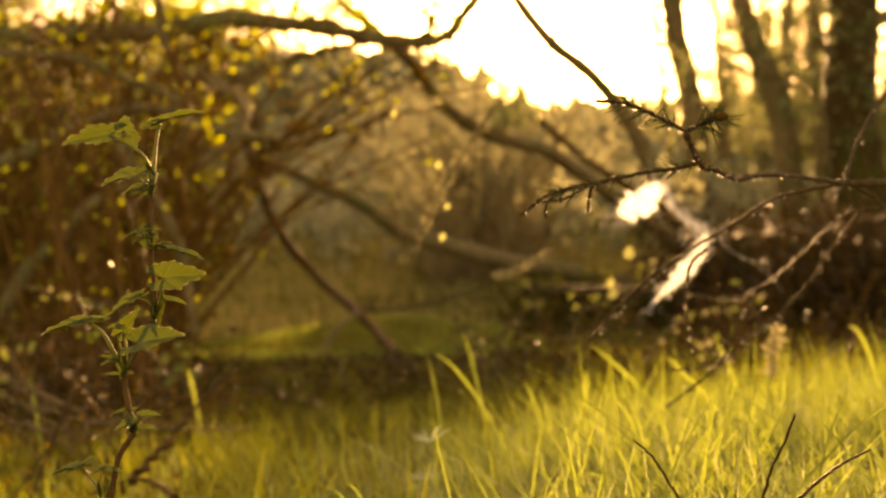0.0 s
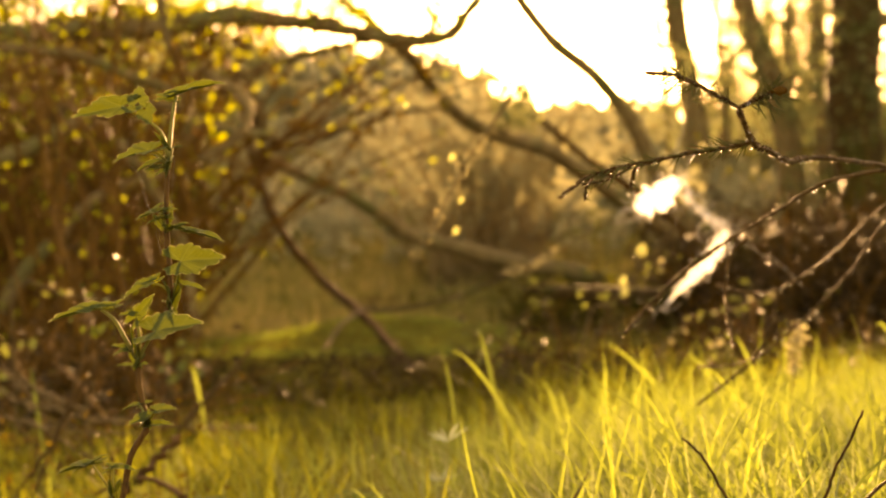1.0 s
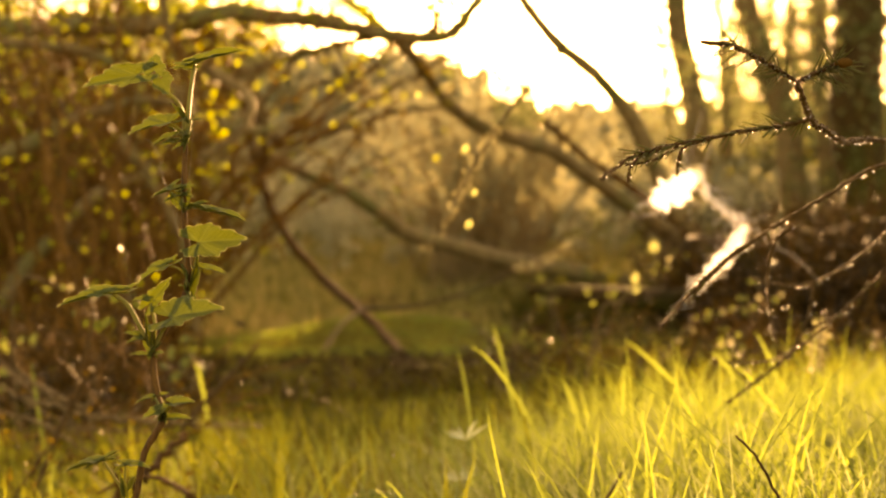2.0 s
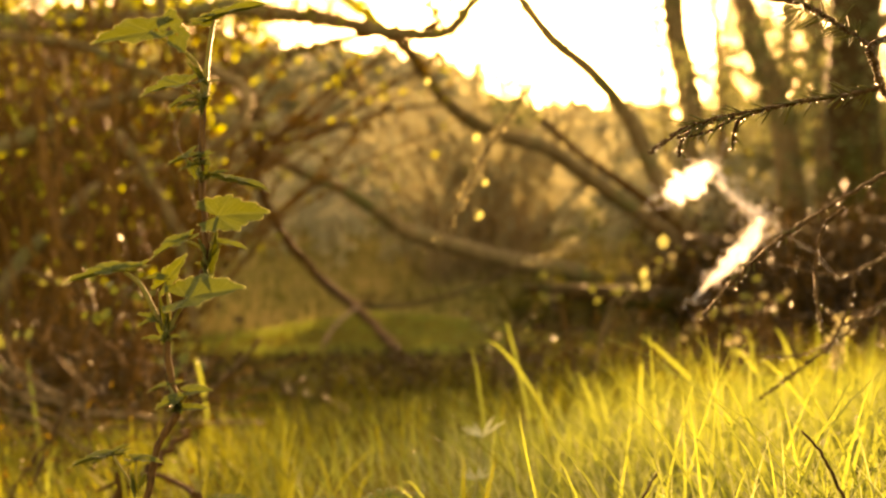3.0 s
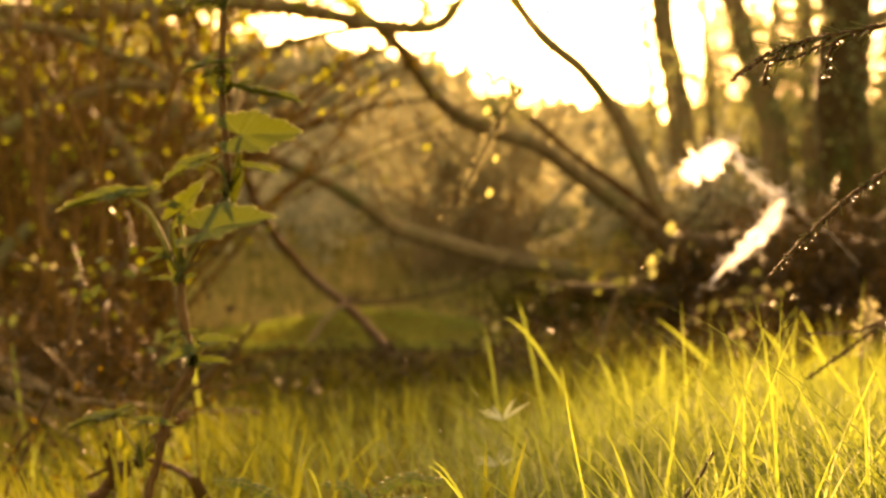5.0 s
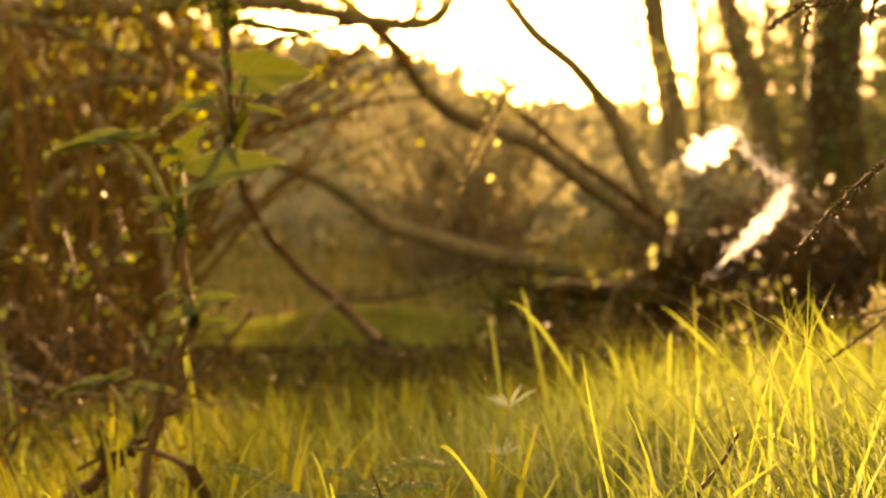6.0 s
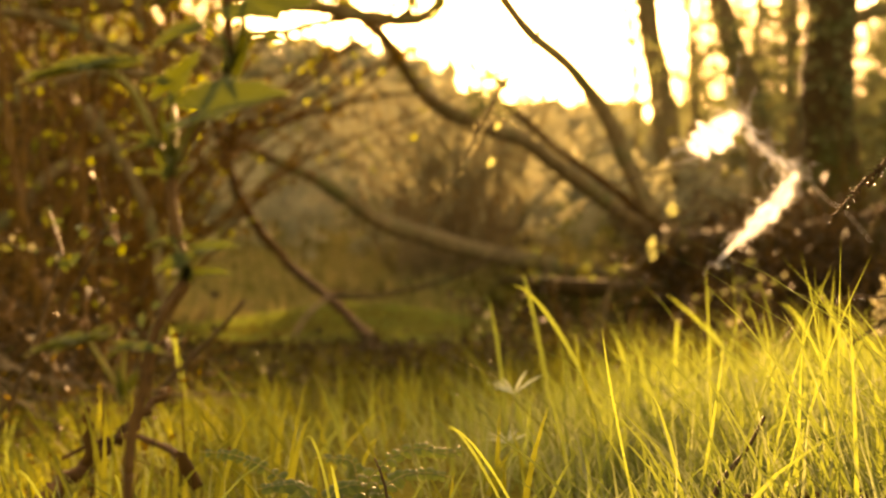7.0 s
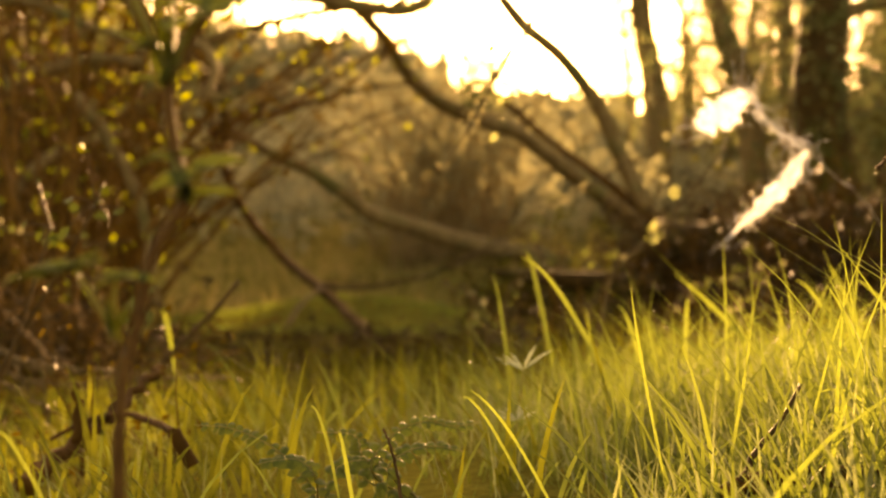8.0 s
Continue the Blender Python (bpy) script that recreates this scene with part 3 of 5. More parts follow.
# ---- grass ----


def grass_stuff(name, n, xr, yr, hr, wr, mat, label, keep=None, lean=(-0.35, -0.2), wild=1.0):
    s, made = Shape(), 0
    while made < n:
        x, y = rng.uniform(*xr), rng.uniform(*yr)
        if keep and rng.random() > keep(x, y):
            continue
        made += 1
        a = rng.normal(size=2) * 0.8 + np.array(lean)
        h = (hr[0] + (hr[1] - hr[0]) * rng.random() ** 2) * (0.8 + 0.5 * noise.noise((x * 2.1, y * 2.1, 9)))
        s.blade((x, y, ground_z(x, y) - 0.01), (a[0], a[1], 0), h, rng.uniform(*wr), min(0.85, abs(rng.normal()) * 0.6 * wild + 0.08))
    return tagged(s.put(name, mat), label, "grass", kind="stuff")


def in_view(x, y):
    """Thick on the sunny hump, in tufts, thin towards the thicket and the hollow."""
    side = (x + 0.06 * noise.noise((x * 4, y * 4, 5))) / max(y, 0.5)
    k = 0.06 + 0.94 * smooth_step(-0.08, 0.11 + 0.13 * smooth_step(1.9, 3.0, y), side)
    if abs(x + 0.17) < 0.16 and y < 1.95:
        k *= 0.5
    return k * (1 - smooth_step(2.5, 4.3, y - 0.3 * x)) * smooth_step(-0.6, 0.1, noise.noise((x * 3.3, y * 3.3, 2)))


grass_stuff("meadow_grass", 17000, (-2.2, 3.0), (1.3, 5.4), (0.09, 0.25), (0.0022, 0.005), GRASS, "sunlit yellow-green spring grass", in_view, wild=1.7)
grass_stuff("short_grass", 22000, (-1.8, 2.0), (1.3, 4.6), (0.04, 0.12), (0.0016, 0.0034), GRASS, "short yellow-green grass at the foot of the tall blades", in_view, wild=1.9)
grass_stuff("trodden_grass", 7000, (-2.6, 2.8), (-2.4, 1.05), (0.02, 0.045), (0.002, 0.004), GRASS, "short trodden grass behind the meadow", wild=1.8)
grass_stuff("straw", 40, (0.15, 2.6), (1.7, 4.0), (0.04, 0.1), (0.0012, 0.0024), GRASS_DRY, "dry pale straw among the grass", in_view, wild=1.2)
grass_stuff("shade_grass", 4200, (-1.7, 0.3), (1.7, 4.5), (0.06, 0.22), (0.003, 0.007), GRASS_GOLD, "loose golden-brown grass by the brush",
            lambda x, y: (0.25 + 0.75 * smooth_step(-0.11, -0.17, x / y)) * smooth_step(-0.25, 0.2, noise.noise((x * 5, y * 5, 4))) * smooth_step(0.1, -0.04, x / y), lean=(-0.5, -0.1), wild=1.6)
# blades painted dark to show the shaded edge of the ditch
grass_stuff("ditch_grass", 6000, (-2.0, 0.7), (3.4, 8.5), (0.07, 0.25), (0.003, 0.007), GRASS_DEEP, "olive grass leaning over the ditch, shade put into its colour", lean=(-0.5, -0.1), wild=1.5)
grass_stuff("edge_grass", 700, (0.25, 2.4), (3.6, 6.4), (0.1, 0.27), (0.003, 0.006), GRASS_GOLD, "tall thin grass along the edge of the ditch", lean=(-0.5, -0.1), wild=1.4)
grass_stuff("crossing_grass", 14000, (-0.7, 1.7), (1.25, 3.3), (0.06, 0.17), (0.0014, 0.003), GRASS_LIGHT, "thin pale grass blades crossing the meadow grass", in_view, wild=1.9)
grass_stuff("bank_grass", 8000, (-2.9, 0.9), (11.2, 18.6), (0.04, 0.13), (0.008, 0.02), GRASS, "short green grass on the low bank", wild=1.0)
grass_stuff("dry_grass", 5200, (-5, 5), (19, 36), (0.25, 0.7), (0.012, 0.03), GRASS_PALE, "pale dead grass on the foot of the slope", wild=1.0)

beads = Shape()
for i in range(90):
    x, y = rng.uniform(-0.2, 1.3), rng.uniform(1.5, 3.2)
    q, e = Vector((x, y, ground_z(x, y) + rng.uniform(0.05, 0.15))), rng.uniform(0.0006, 0.0013)
    ring = [(q.x + e * math.cos(a), q.y + e * math.sin(a), q.z) for a in (0, 1.05, 2.1, 3.14, 4.19, 5.24)]
    beads.add([(q.x, q.y, q.z + e), *ring, (q.x, q.y, q.z - e)], [(0, 1 + j, 1 + (j + 1) % 6) for j in range(6)] + [(7, 1 + (j + 1) % 6, 1 + j) for j in range(6)])
tagged(beads.put("dew_drops", DEW), "clear dew drops clinging to the grass blades", "dew", kind="stuff")

# ---- single tall blades ----


def tall_blade(foot, mid, tip, width, label="tall narrow yellow-green grass blade"):
    """A blade on a smooth bow through three places, rooted in the ground below its foot."""
    a, b, c = Vector(foot), Vector(mid), Vector(tip)
    if a.z > ground_z(a.x, a.y):
        d = (a - b).normalized()
        k = (a.z - ground_z(a.x, a.y) + 0.01) / max(0.25, -d.z)
        a = Vector((a.x + d.x * k * 0.5, a.y + d.y * k * 0.5, ground_z(a.x, a.y) - 0.01))
    s, n, verts = Shape(), 12, []
    ctl = b * 2 - (a + c) * 0.5
    for i in range(n):
        t = i / (n - 1)
        p = a * (1 - t) ** 2 + ctl * 2 * t * (1 - t) + c * t * t
        d = ((ctl - a) * (1 - t) + (c - ctl) * t).normalized()
        side = d.cross(Vector((0.25, -1, 0.1))).normalized()
        w = width * 0.34 * min(1.0, (1 - t) * 2.4 + 0.06) * (0.7 + 0.3 * min(1, t * 3))
        keel = side.cross(d) * w * 0.35
        verts += [p - side * w, p + keel, p + side * w]
    faces = []
    for i in range(n - 1):
        k = 3 * i
        faces += [(k, k + 1, k + 4, k + 3), (k + 1, k + 2, k + 5, k + 4)]
    s.add(verts, faces)
    return tagged(s.put("grass_blade", GRASS), label, "grass blade", "tall grass blades")


tall_blade((0.096, 2.2, 0.069), (0.024, 2.16, 0.19), (-0.034, 2.15, 0.25), 0.008, "long broad blade leaning over the meadow grass")
tall_blade((0.47, 2.76, 0.007), (0.352, 2.76, 0.139), (0.265, 2.76, 0.216), 0.012, "long broad blade leaning over the meadow grass")
tall_blade((0, 1.46, 0.108), (-0.02, 1.45, 0.179), (-0.032, 1.44, 0.244), 0.0026)
tall_blade((0.06, 1.6, 0.08), (0.075, 1.6, 0.146), (0.085, 1.6, 0.223), 0.004)
tall_blade((0.248, 1.75, 0.122), (0.213, 1.74, 0.18), (0.176, 1.72, 0.235), 0.0055)
tall_blade((0.437, 2.4, 0.111), (0.395, 2.4, 0.171), (0.352, 2.4, 0.218), 0.009)
tall_blade((0.557, 2.7, 0.084), (0.528, 2.7, 0.158), (0.493, 2.7, 0.232), 0.011)
tall_blade((0.402, 2.05, 0.143), (0.356, 2.05, 0.188), (0.311, 2.05, 0.23), 0.006)
tall_blade((0.168, 1.55, 0.113), (0.152, 1.55, 0.156), (0.106, 1.55, 0.161), 0.003, "thin blade bowed over at the top")
tall_blade((-0.079, 1.4, 0.119), (-0.104, 1.4, 0.154), (-0.134, 1.4, 0.185), 0.0025)
tall_blade((-0.023, 2.4, 0.08), (-0.033, 2.4, 0.147), (-0.048, 2.4, 0.225), 0.007)
tall_blade((0.15, 2.35, 0.079), (0.132, 2.35, 0.137), (0.109, 2.35, 0.187), 0.011)
tall_blade((0.155, 2.3, 0.063), (0.148, 2.3, 0.119), (0.133, 2.3, 0.177), 0.01)
tall_blade((0.03, 2.1, 0.076), (0.037, 2.1, 0.137), (0.032, 2.1, 0.198), 0.006)
tall_blade((0.227, 2.5, 0.102), (0.228, 2.5, 0.149), (0.231, 2.5, 0.188), 0.009)
tall_blade((0.35, 2.45, 0.068), (0.348, 2.45, 0.122), (0.343, 2.45, 0.171), 0.007)
tall_blade((-0.196, 1.4, 0.12), (-0.201, 1.4, 0.139), (-0.206, 1.4, 0.16), 0.0035)
tall_blade((-0.328, 1.25, 0.146), (-0.341, 1.25, 0.163), (-0.357, 1.25, 0.177), 0.002)
tall_blade((-0.349, 1.5, 0.097), (-0.353, 1.5, 0.115), (-0.36, 1.5, 0.137), 0.004)
tall_blade((0.095, 1.5, 0.096), (0.094, 1.5, 0.133), (0.093, 1.5, 0.17), 0.004)
tall_blade((0.06, 1.55, 0.09), (0.087, 1.55, 0.141), (0.106, 1.55, 0.168), 0.004)
tall_blade((0.138, 1.75, 0.103), (0.131, 1.75, 0.131), (0.114, 1.75, 0.155), 0.003, "thin blade bowed over at the top")
tall_blade((-0.088, 1.55, 0.117), (-0.108, 1.55, 0.142), (-0.129, 1.55, 0.161), 0.003)
tall_blade((-0.217, 1.6, 0.107), (-0.224, 1.6, 0.13), (-0.237, 1.6, 0.148), 0.003)
tall_blade((0.225, 1.7, 0.097), (0.215, 1.7, 0.137), (0.186, 1.7, 0.163), 0.003)
tall_blade((0.235, 1.8, 0.063), (0.206, 1.8, 0.104), (0.155, 1.8, 0.116), 0.0035, "thin blade bowed over at the top")
tall_blade((0.29, 1.25, 0.199), (0.3, 1.25, 0.233), (0.314, 1.25, 0.266), 0.0025)
tall_blade((0.716, 2.4, 0.167), (0.694, 2.4, 0.224), (0.661, 2.4, 0.263), 0.011)
tall_blade((0.054, 2.6, 0.118), (0.035, 2.6, 0.181), (0.015, 2.6, 0.253), 0.009)
tall_blade((-0.656, 3.6, 0.015), (-0.667, 3.6, 0.059), (-0.686, 3.6, 0.11), 0.012)
tall_blade((-0.998, 3.4, -0.037), (-1.014, 3.4, 0.045), (-1.026, 3.4, 0.134), 0.011)

for i in range(90):
    x, y = rng.uniform(0.0, 0.85), rng.uniform(1.6, 3.1)
    h, k = rng.uniform(0.08, 0.15), rng.choice((-1, -1, 1)) * rng.uniform(0.25, 0.95)
    z = ground_z(x, y)
    tall_blade((x, y, z - 0.01), (x + 0.42 * k * h, y - 0.02, z + 0.52 * h), (x + k * h, y - 0.04, z + h), rng.uniform(0.002, 0.0045), "leaning narrow yellow-green grass blade")

# ---- currant sapling ----
sapling = thing("currant_sapling", "young currant sapling with lobed toothed green leaves on a brown stem", "sapling")
STEM = [(-0.264, 1.07, 0.168), (-0.264, 1.071, 0.197), (-0.264, 1.072, 0.21), (-0.263, 1.074, 0.227), (-0.26, 1.075, 0.236)] + [(-0.255, 1.079, 0.264), (-0.244, 1.081, 0.284), (-0.248, 1.083, 0.3), (-0.25, 1.085, 0.323), (-0.245, 1.087, 0.336), (-0.239, 1.089, 0.346), (-0.23, 1.091, 0.364), (-0.23, 1.093, 0.385), (-0.232, 1.095, 0.413)] + [(-0.232, 1.1, 0.458), (-0.231, 1.1, 0.463)]
STEM[0] = (STEM[0][0], STEM[0][1], ground_z(STEM[0][0], STEM[0][1]) - 0.02)
limb(sapling, "stem", SHOOT, STEM, 0.0023, 0.0016, 0.22, 0.0002, seg=9, steps=5)


def lobed_leaf(seed, fold, droop):
    """A currant leaf: five toothed lobes round the stalk's end, veins sunk, one unit long."""
    r = np.random.default_rng(seed)
    lobes = [(0, 0.5, 0.52), (1.1, 0.24, 0.44), (-1.1, 0.24, 0.44), (2.05, 0.14, 0.42), (-2.05, 0.14, 0.42)]
    lobes = [(a + r.normal() * 0.05, k * (1 + r.normal() * 0.07), s) for a, k, s in lobes]
    n, rings, verts, faces, veins, edge = 84, 11, [(0, 0, 0)], [], [1.0], [0.0]
    for j in range(1, rings + 1):
        for i in range(n + 1):
            th = -2.55 + 5.1 * i / n
            rad = 0.45 + sum(k * math.exp(-((th - a) / s) ** 2) for a, k, s in lobes)
            if j >= rings - 1:
                rad *= 1 + (0.045, 0.055, 0.025, -0.02, -0.055, -0.02)[i % 6] + r.normal() * 0.008
            q = 1.0 if j == rings else 0.962 if j == rings - 1 else j / (rings - 1.5)
            x, y = rad * q * math.cos(th), rad * q * math.sin(th)
            vein = min(abs(math.sin(th - a)) if abs(th - a) < 1.2 else 1 for a, k, s in lobes)
            z = fold * abs(y) - droop * (x * abs(x)) + 0.045 * q * min(1, vein * 3) + 0.02 * math.sin(9 * rad * q + 4 * th) * q
            verts.append((x, y, z - 0.1 * droop * y * y))
            rib = min(abs(y * math.cos(a) - x * math.sin(a)) if x * math.cos(a) + y * math.sin(a) > 0 else 1 for a, k, s in lobes)
            side = min(abs(((x * math.cos(a) + y * math.sin(a)) - 0.9 * abs(y * math.cos(a) - x * math.sin(a))) % 0.13 - 0.065) for a, k, s in lobes[:1])
            edge.append(1.0 if j == rings else 0.0)
            veins.append(max(math.exp(-(rib / 0.02) ** 2), 0.6 * math.exp(-(side / 0.014) ** 2)))
    w = n + 1
    faces += [(0, 1 + i, 2 + i) for i in range(n)]
    for j in range(rings - 1):
        for i in range(n):
            k = 1 + j * w + i
            faces.append((k, k + w, k + w + 1, k + 1))
    s = Shape()
    s.v, s.f = verts, faces
    me = bpy.data.meshes.new("currant_leaf")
    me.from_pydata(s.v, [], s.f)
    me.materials.append(LEAF)
    me.shade_smooth()
    me.attributes.new("vein", "FLOAT", "POINT").data.foreach_set("value", veins)
    me.attributes.new("margin", "FLOAT", "POINT").data.foreach_set("value", edge)
    return me


LEAVES = [lobed_leaf(1, 0.18, 0.15), lobed_leaf(2, 0.14, 0.2), lobed_leaf(3, 0.7, 0.3), lobed_leaf(4, 0.1, 0.05)]


def leaf(base, tip, up, wide=1.0, kind=0, stalk=None, r=0.0007, parent=None):
    """One leaf from the end of its stalk to its tip; up: the way its upper face looks."""
    parent = parent or sapling
    b, t = Vector(base), Vector(tip)
    x = (t - b).normalized()
    y = Vector(up).cross(x).normalized()
    m = Matrix((x, y, x.cross(y))).transposed().to_4x4()
    ob = new("leaf", LEAVES[kind])
    ob.parent = parent
    ob.matrix_basis = Matrix.Translation(b) @ m @ Matrix.Diagonal(((t - b).length, (t - b).length * wide * 0.7, (t - b).length, 1))
    if stalk:
        limb(parent, "leaf_stalk", PETIOLE, [*stalk, base], r * 1.5, r * 1.1, 0.1, seg=6, steps=4)


FLAT, FACE, TILT, BACK = (0.02, 0.06, 1), (0.1, -1, 0.35), (-0.2, -0.6, 0.9), (0.2, 0.7, 0.8)
# foot shoots
leaf((-0.278, 1.07, 0.26), (-0.301, 1.06, 0.259), (0, -0.12, 1), 0.5, 1, [(-0.267, 1.078, 0.238), (-0.271, 1.074, 0.247), (-0.276, 1.071, 0.256)])
leaf((-0.28, 1.07, 0.26), (-0.27, 1.075, 0.268), (-0.3, -0.3, 1), 0.45, 1)
leaf((-0.28, 1.069, 0.26), (-0.29, 1.06, 0.258), (0, -0.2, 1), 0.45, 1)
leaf((-0.266, 1.075, 0.257), (-0.25, 1.07, 0.258), (0, -0.35, 1), 0.6, 1, [(-0.267, 1.078, 0.238), (-0.267, 1.077, 0.249)])
leaf((-0.265, 1.075, 0.257), (-0.274, 1.07, 0.254), (0, -0.3, 1), 0.45, 1)
leaf((-0.267, 1.076, 0.241), (-0.269, 1.073, 0.252), FACE, 0.4, 2)
leaf((-0.264, 1.078, 0.242), (-0.262, 1.083, 0.25), FACE, 0.4, 2)
# first node
leaf((-0.249, 1.08, 0.298), (-0.261, 1.075, 0.296), (0, -0.2, 1), 0.5, 1, [(-0.245, 1.081, 0.285), (-0.246, 1.08, 0.292)])
leaf((-0.249, 1.083, 0.297), (-0.241, 1.086, 0.301), (-0.2, -0.6, 0.8), 0.6, 1)
leaf((-0.237, 1.078, 0.294), (-0.224, 1.07, 0.297), (-0.1, -0.7, 0.8), 0.7, 0, [(-0.244, 1.081, 0.284), (-0.241, 1.08, 0.289)])
leaf((-0.245, 1.076, 0.29), (-0.254, 1.068, 0.287), (0.1, -0.8, 0.8), 0.7, 0)
leaf((-0.245, 1.075, 0.288), (-0.237, 1.07, 0.296), (0, -0.7, 0.8), 0.6, 1)
for dx in (0, 6, 12):
    leaf((-0.244, 1.079, 0.286), tuple(Vector((-0.243, 1.078, 0.293)) + Vector((dx * 0.0003, 0, dx * 0.0001))), FACE, 0.22, 2)
# second node
leaf((-0.271, 1.07, 0.362), (-0.303, 1.055, 0.36), (0.0, -0.5, 0.9), 0.36, 1, [(-0.252, 1.085, 0.329), (-0.257, 1.079, 0.341), (-0.263, 1.073, 0.355)], 0.0011)
leaf((-0.277, 1.068, 0.362), (-0.258, 1.064, 0.368), (-0.15, -0.6, 0.9), 0.36, 1)
leaf((-0.251, 1.083, 0.356), (-0.239, 1.08, 0.371), FACE, 0.62, 0, [(-0.25, 1.085, 0.33), (-0.249, 1.084, 0.343)], 0.0009)
leaf((-0.252, 1.081, 0.358), (-0.26, 1.074, 0.359), (0.1, -0.8, 0.7), 0.6, 0)
leaf((-0.253, 1.082, 0.336), (-0.254, 1.08, 0.353), (0.3, -1, 0.1), 0.24, 2)
leaf((-0.25, 1.083, 0.333), (-0.249, 1.08, 0.343), (0.3, -1, 0.1), 0.2, 2)
leaf((-0.256, 1.08, 0.334), (-0.265, 1.072, 0.333), (0, -0.35, 1), 0.6, 1, [(-0.251, 1.085, 0.328), (-0.253, 1.083, 0.332)])
leaf((-0.257, 1.08, 0.335), (-0.265, 1.074, 0.339), (-0.1, -0.8, 0.7), 0.6, 0)
leaf((-0.237, 1.076, 0.347), (-0.206, 1.062, 0.355), (0.15, -0.8, 0.65), 0.78, 0, [(-0.25, 1.085, 0.328), (-0.244, 1.081, 0.338)], 0.001)
# third node
leaf((-0.241, 1.085, 0.379), (-0.257, 1.07, 0.372), (0.1, -0.45, 0.9), 0.5, 1, [(-0.23, 1.091, 0.373), (-0.235, 1.088, 0.377)])
leaf((-0.243, 1.086, 0.379), (-0.235, 1.09, 0.384), (-0.2, -0.4, 0.9), 0.5, 1)
leaf((-0.223, 1.094, 0.393), (-0.194, 1.1, 0.396), (0.0, -1, 0.3), 0.86, 0, [(-0.23, 1.092, 0.365), (-0.226, 1.092, 0.375), (-0.224, 1.093, 0.384)], 0.001)
leaf((-0.227, 1.09, 0.368), (-0.221, 1.087, 0.39), (0.4, -1, 0.2), 0.24, 2)
leaf((-0.22, 1.088, 0.377), (-0.204, 1.08, 0.376), (0, -0.45, 0.9), 0.5, 1, [(-0.229, 1.092, 0.366), (-0.224, 1.09, 0.372)])
# fourth node
leaf((-0.215, 1.086, 0.412), (-0.19, 1.075, 0.41), (0, -0.16, 1), 0.5, 1, [(-0.232, 1.095, 0.415), (-0.224, 1.09, 0.416)], 0.0007)
leaf((-0.21, 1.085, 0.411), (-0.23, 1.09, 0.42), (0.2, -0.2, 1), 0.4, 1)
leaf((-0.234, 1.092, 0.427), (-0.252, 1.085, 0.424), (0, -0.3, 1), 0.5, 1, [(-0.232, 1.096, 0.414), (-0.233, 1.094, 0.42)])
leaf((-0.239, 1.09, 0.428), (-0.233, 1.09, 0.434), (-0.2, -0.5, 0.9), 0.7, 1)
leaf((-0.232, 1.092, 0.423), (-0.245, 1.086, 0.42), (0, -0.2, 1), 0.5, 1)
leaf((-0.234, 1.093, 0.425), (-0.224, 1.084, 0.43), (-0.2, -0.6, 0.8), 0.55, 1)
leaf((-0.233, 1.091, 0.422), (-0.224, 1.082, 0.423), (0, -0.2, 1), 0.6, 1)
# fifth node
leaf((-0.241, 1.092, 0.468), (-0.264, 1.08, 0.463), (0.05, -0.5, 0.9), 0.7, 0, [(-0.23, 1.098, 0.457), (-0.234, 1.095, 0.464)])
leaf((-0.238, 1.092, 0.46), (-0.251, 1.085, 0.455), (0.05, -0.4, 0.9), 0.5, 1, [(-0.23, 1.098, 0.456), (-0.234, 1.095, 0.461)])
leaf((-0.228, 1.1, 0.47), (-0.221, 1.105, 0.473), (0, -0.2, 1), 0.5, 1, [(-0.23, 1.098, 0.458), (-0.229, 1.099, 0.465)])
leaf((-0.232, 1.096, 0.455), (-0.239, 1.09, 0.452), (0, -0.6, 0.8), 0.5, 1)
leaf((-0.23, 1.097, 0.458), (-0.232, 1.09, 0.449), FACE, 0.4, 2)
# crown of the shoot
leaf((-0.225, 1.1, 0.506), (-0.192, 1.085, 0.517), (0.1, -0.7, 0.8), 0.3, 1, [(-0.231, 1.1, 0.462), (-0.229, 1.1, 0.483), (-0.227, 1.1, 0.497)], 0.0011)
leaf((-0.224, 1.1, 0.508), (-0.235, 1.098, 0.508), (0, -0.5, 0.9), 0.3, 1)
leaf((-0.26, 1.09, 0.498), (-0.294, 1.084, 0.493), (0.0, -1, 0.3), 0.5, 1, [(-0.232, 1.1, 0.463), (-0.233, 1.097, 0.476), (-0.24, 1.094, 0.486)], 0.0009)
leaf((-0.249, 1.09, 0.501), (-0.248, 1.092, 0.512), (0.0, -1, 0.1), 1.45, 3)
leaf((-0.244, 1.089, 0.495), (-0.24, 1.088, 0.485), (0.0, -1, -0.2), 1.4, 3)
leaf((-0.227, 1.1, 0.503), (-0.24, 1.098, 0.505), (0.0, -0.8, 0.6), 0.5, 1)
leaf((-0.234, 1.097, 0.472), (-0.241, 1.094, 0.484), (0.5, -0.9, 0), 0.25, 2)

# small folded leaves crowding the nodes
for node, n in ((6, 3), (8, 3), (11, 3), (13, 5), (14, 5)):
    p = Vector(STEM[node])
    for k in range(n):
        d = Vector((rng.normal(), -0.3 + 0.5 * rng.normal(), 0.35 + 0.4 * rng.normal())).normalized()
        b = p + d * 0.006
        leaf(tuple(b), tuple(b + d * rng.uniform(0.009, 0.015)), (0.3 * rng.normal(), -0.5, 0.9), rng.uniform(0.5, 0.75), int(rng.integers(0, 2)), [tuple(p), tuple(p + d * 0.003)], 0.0005)

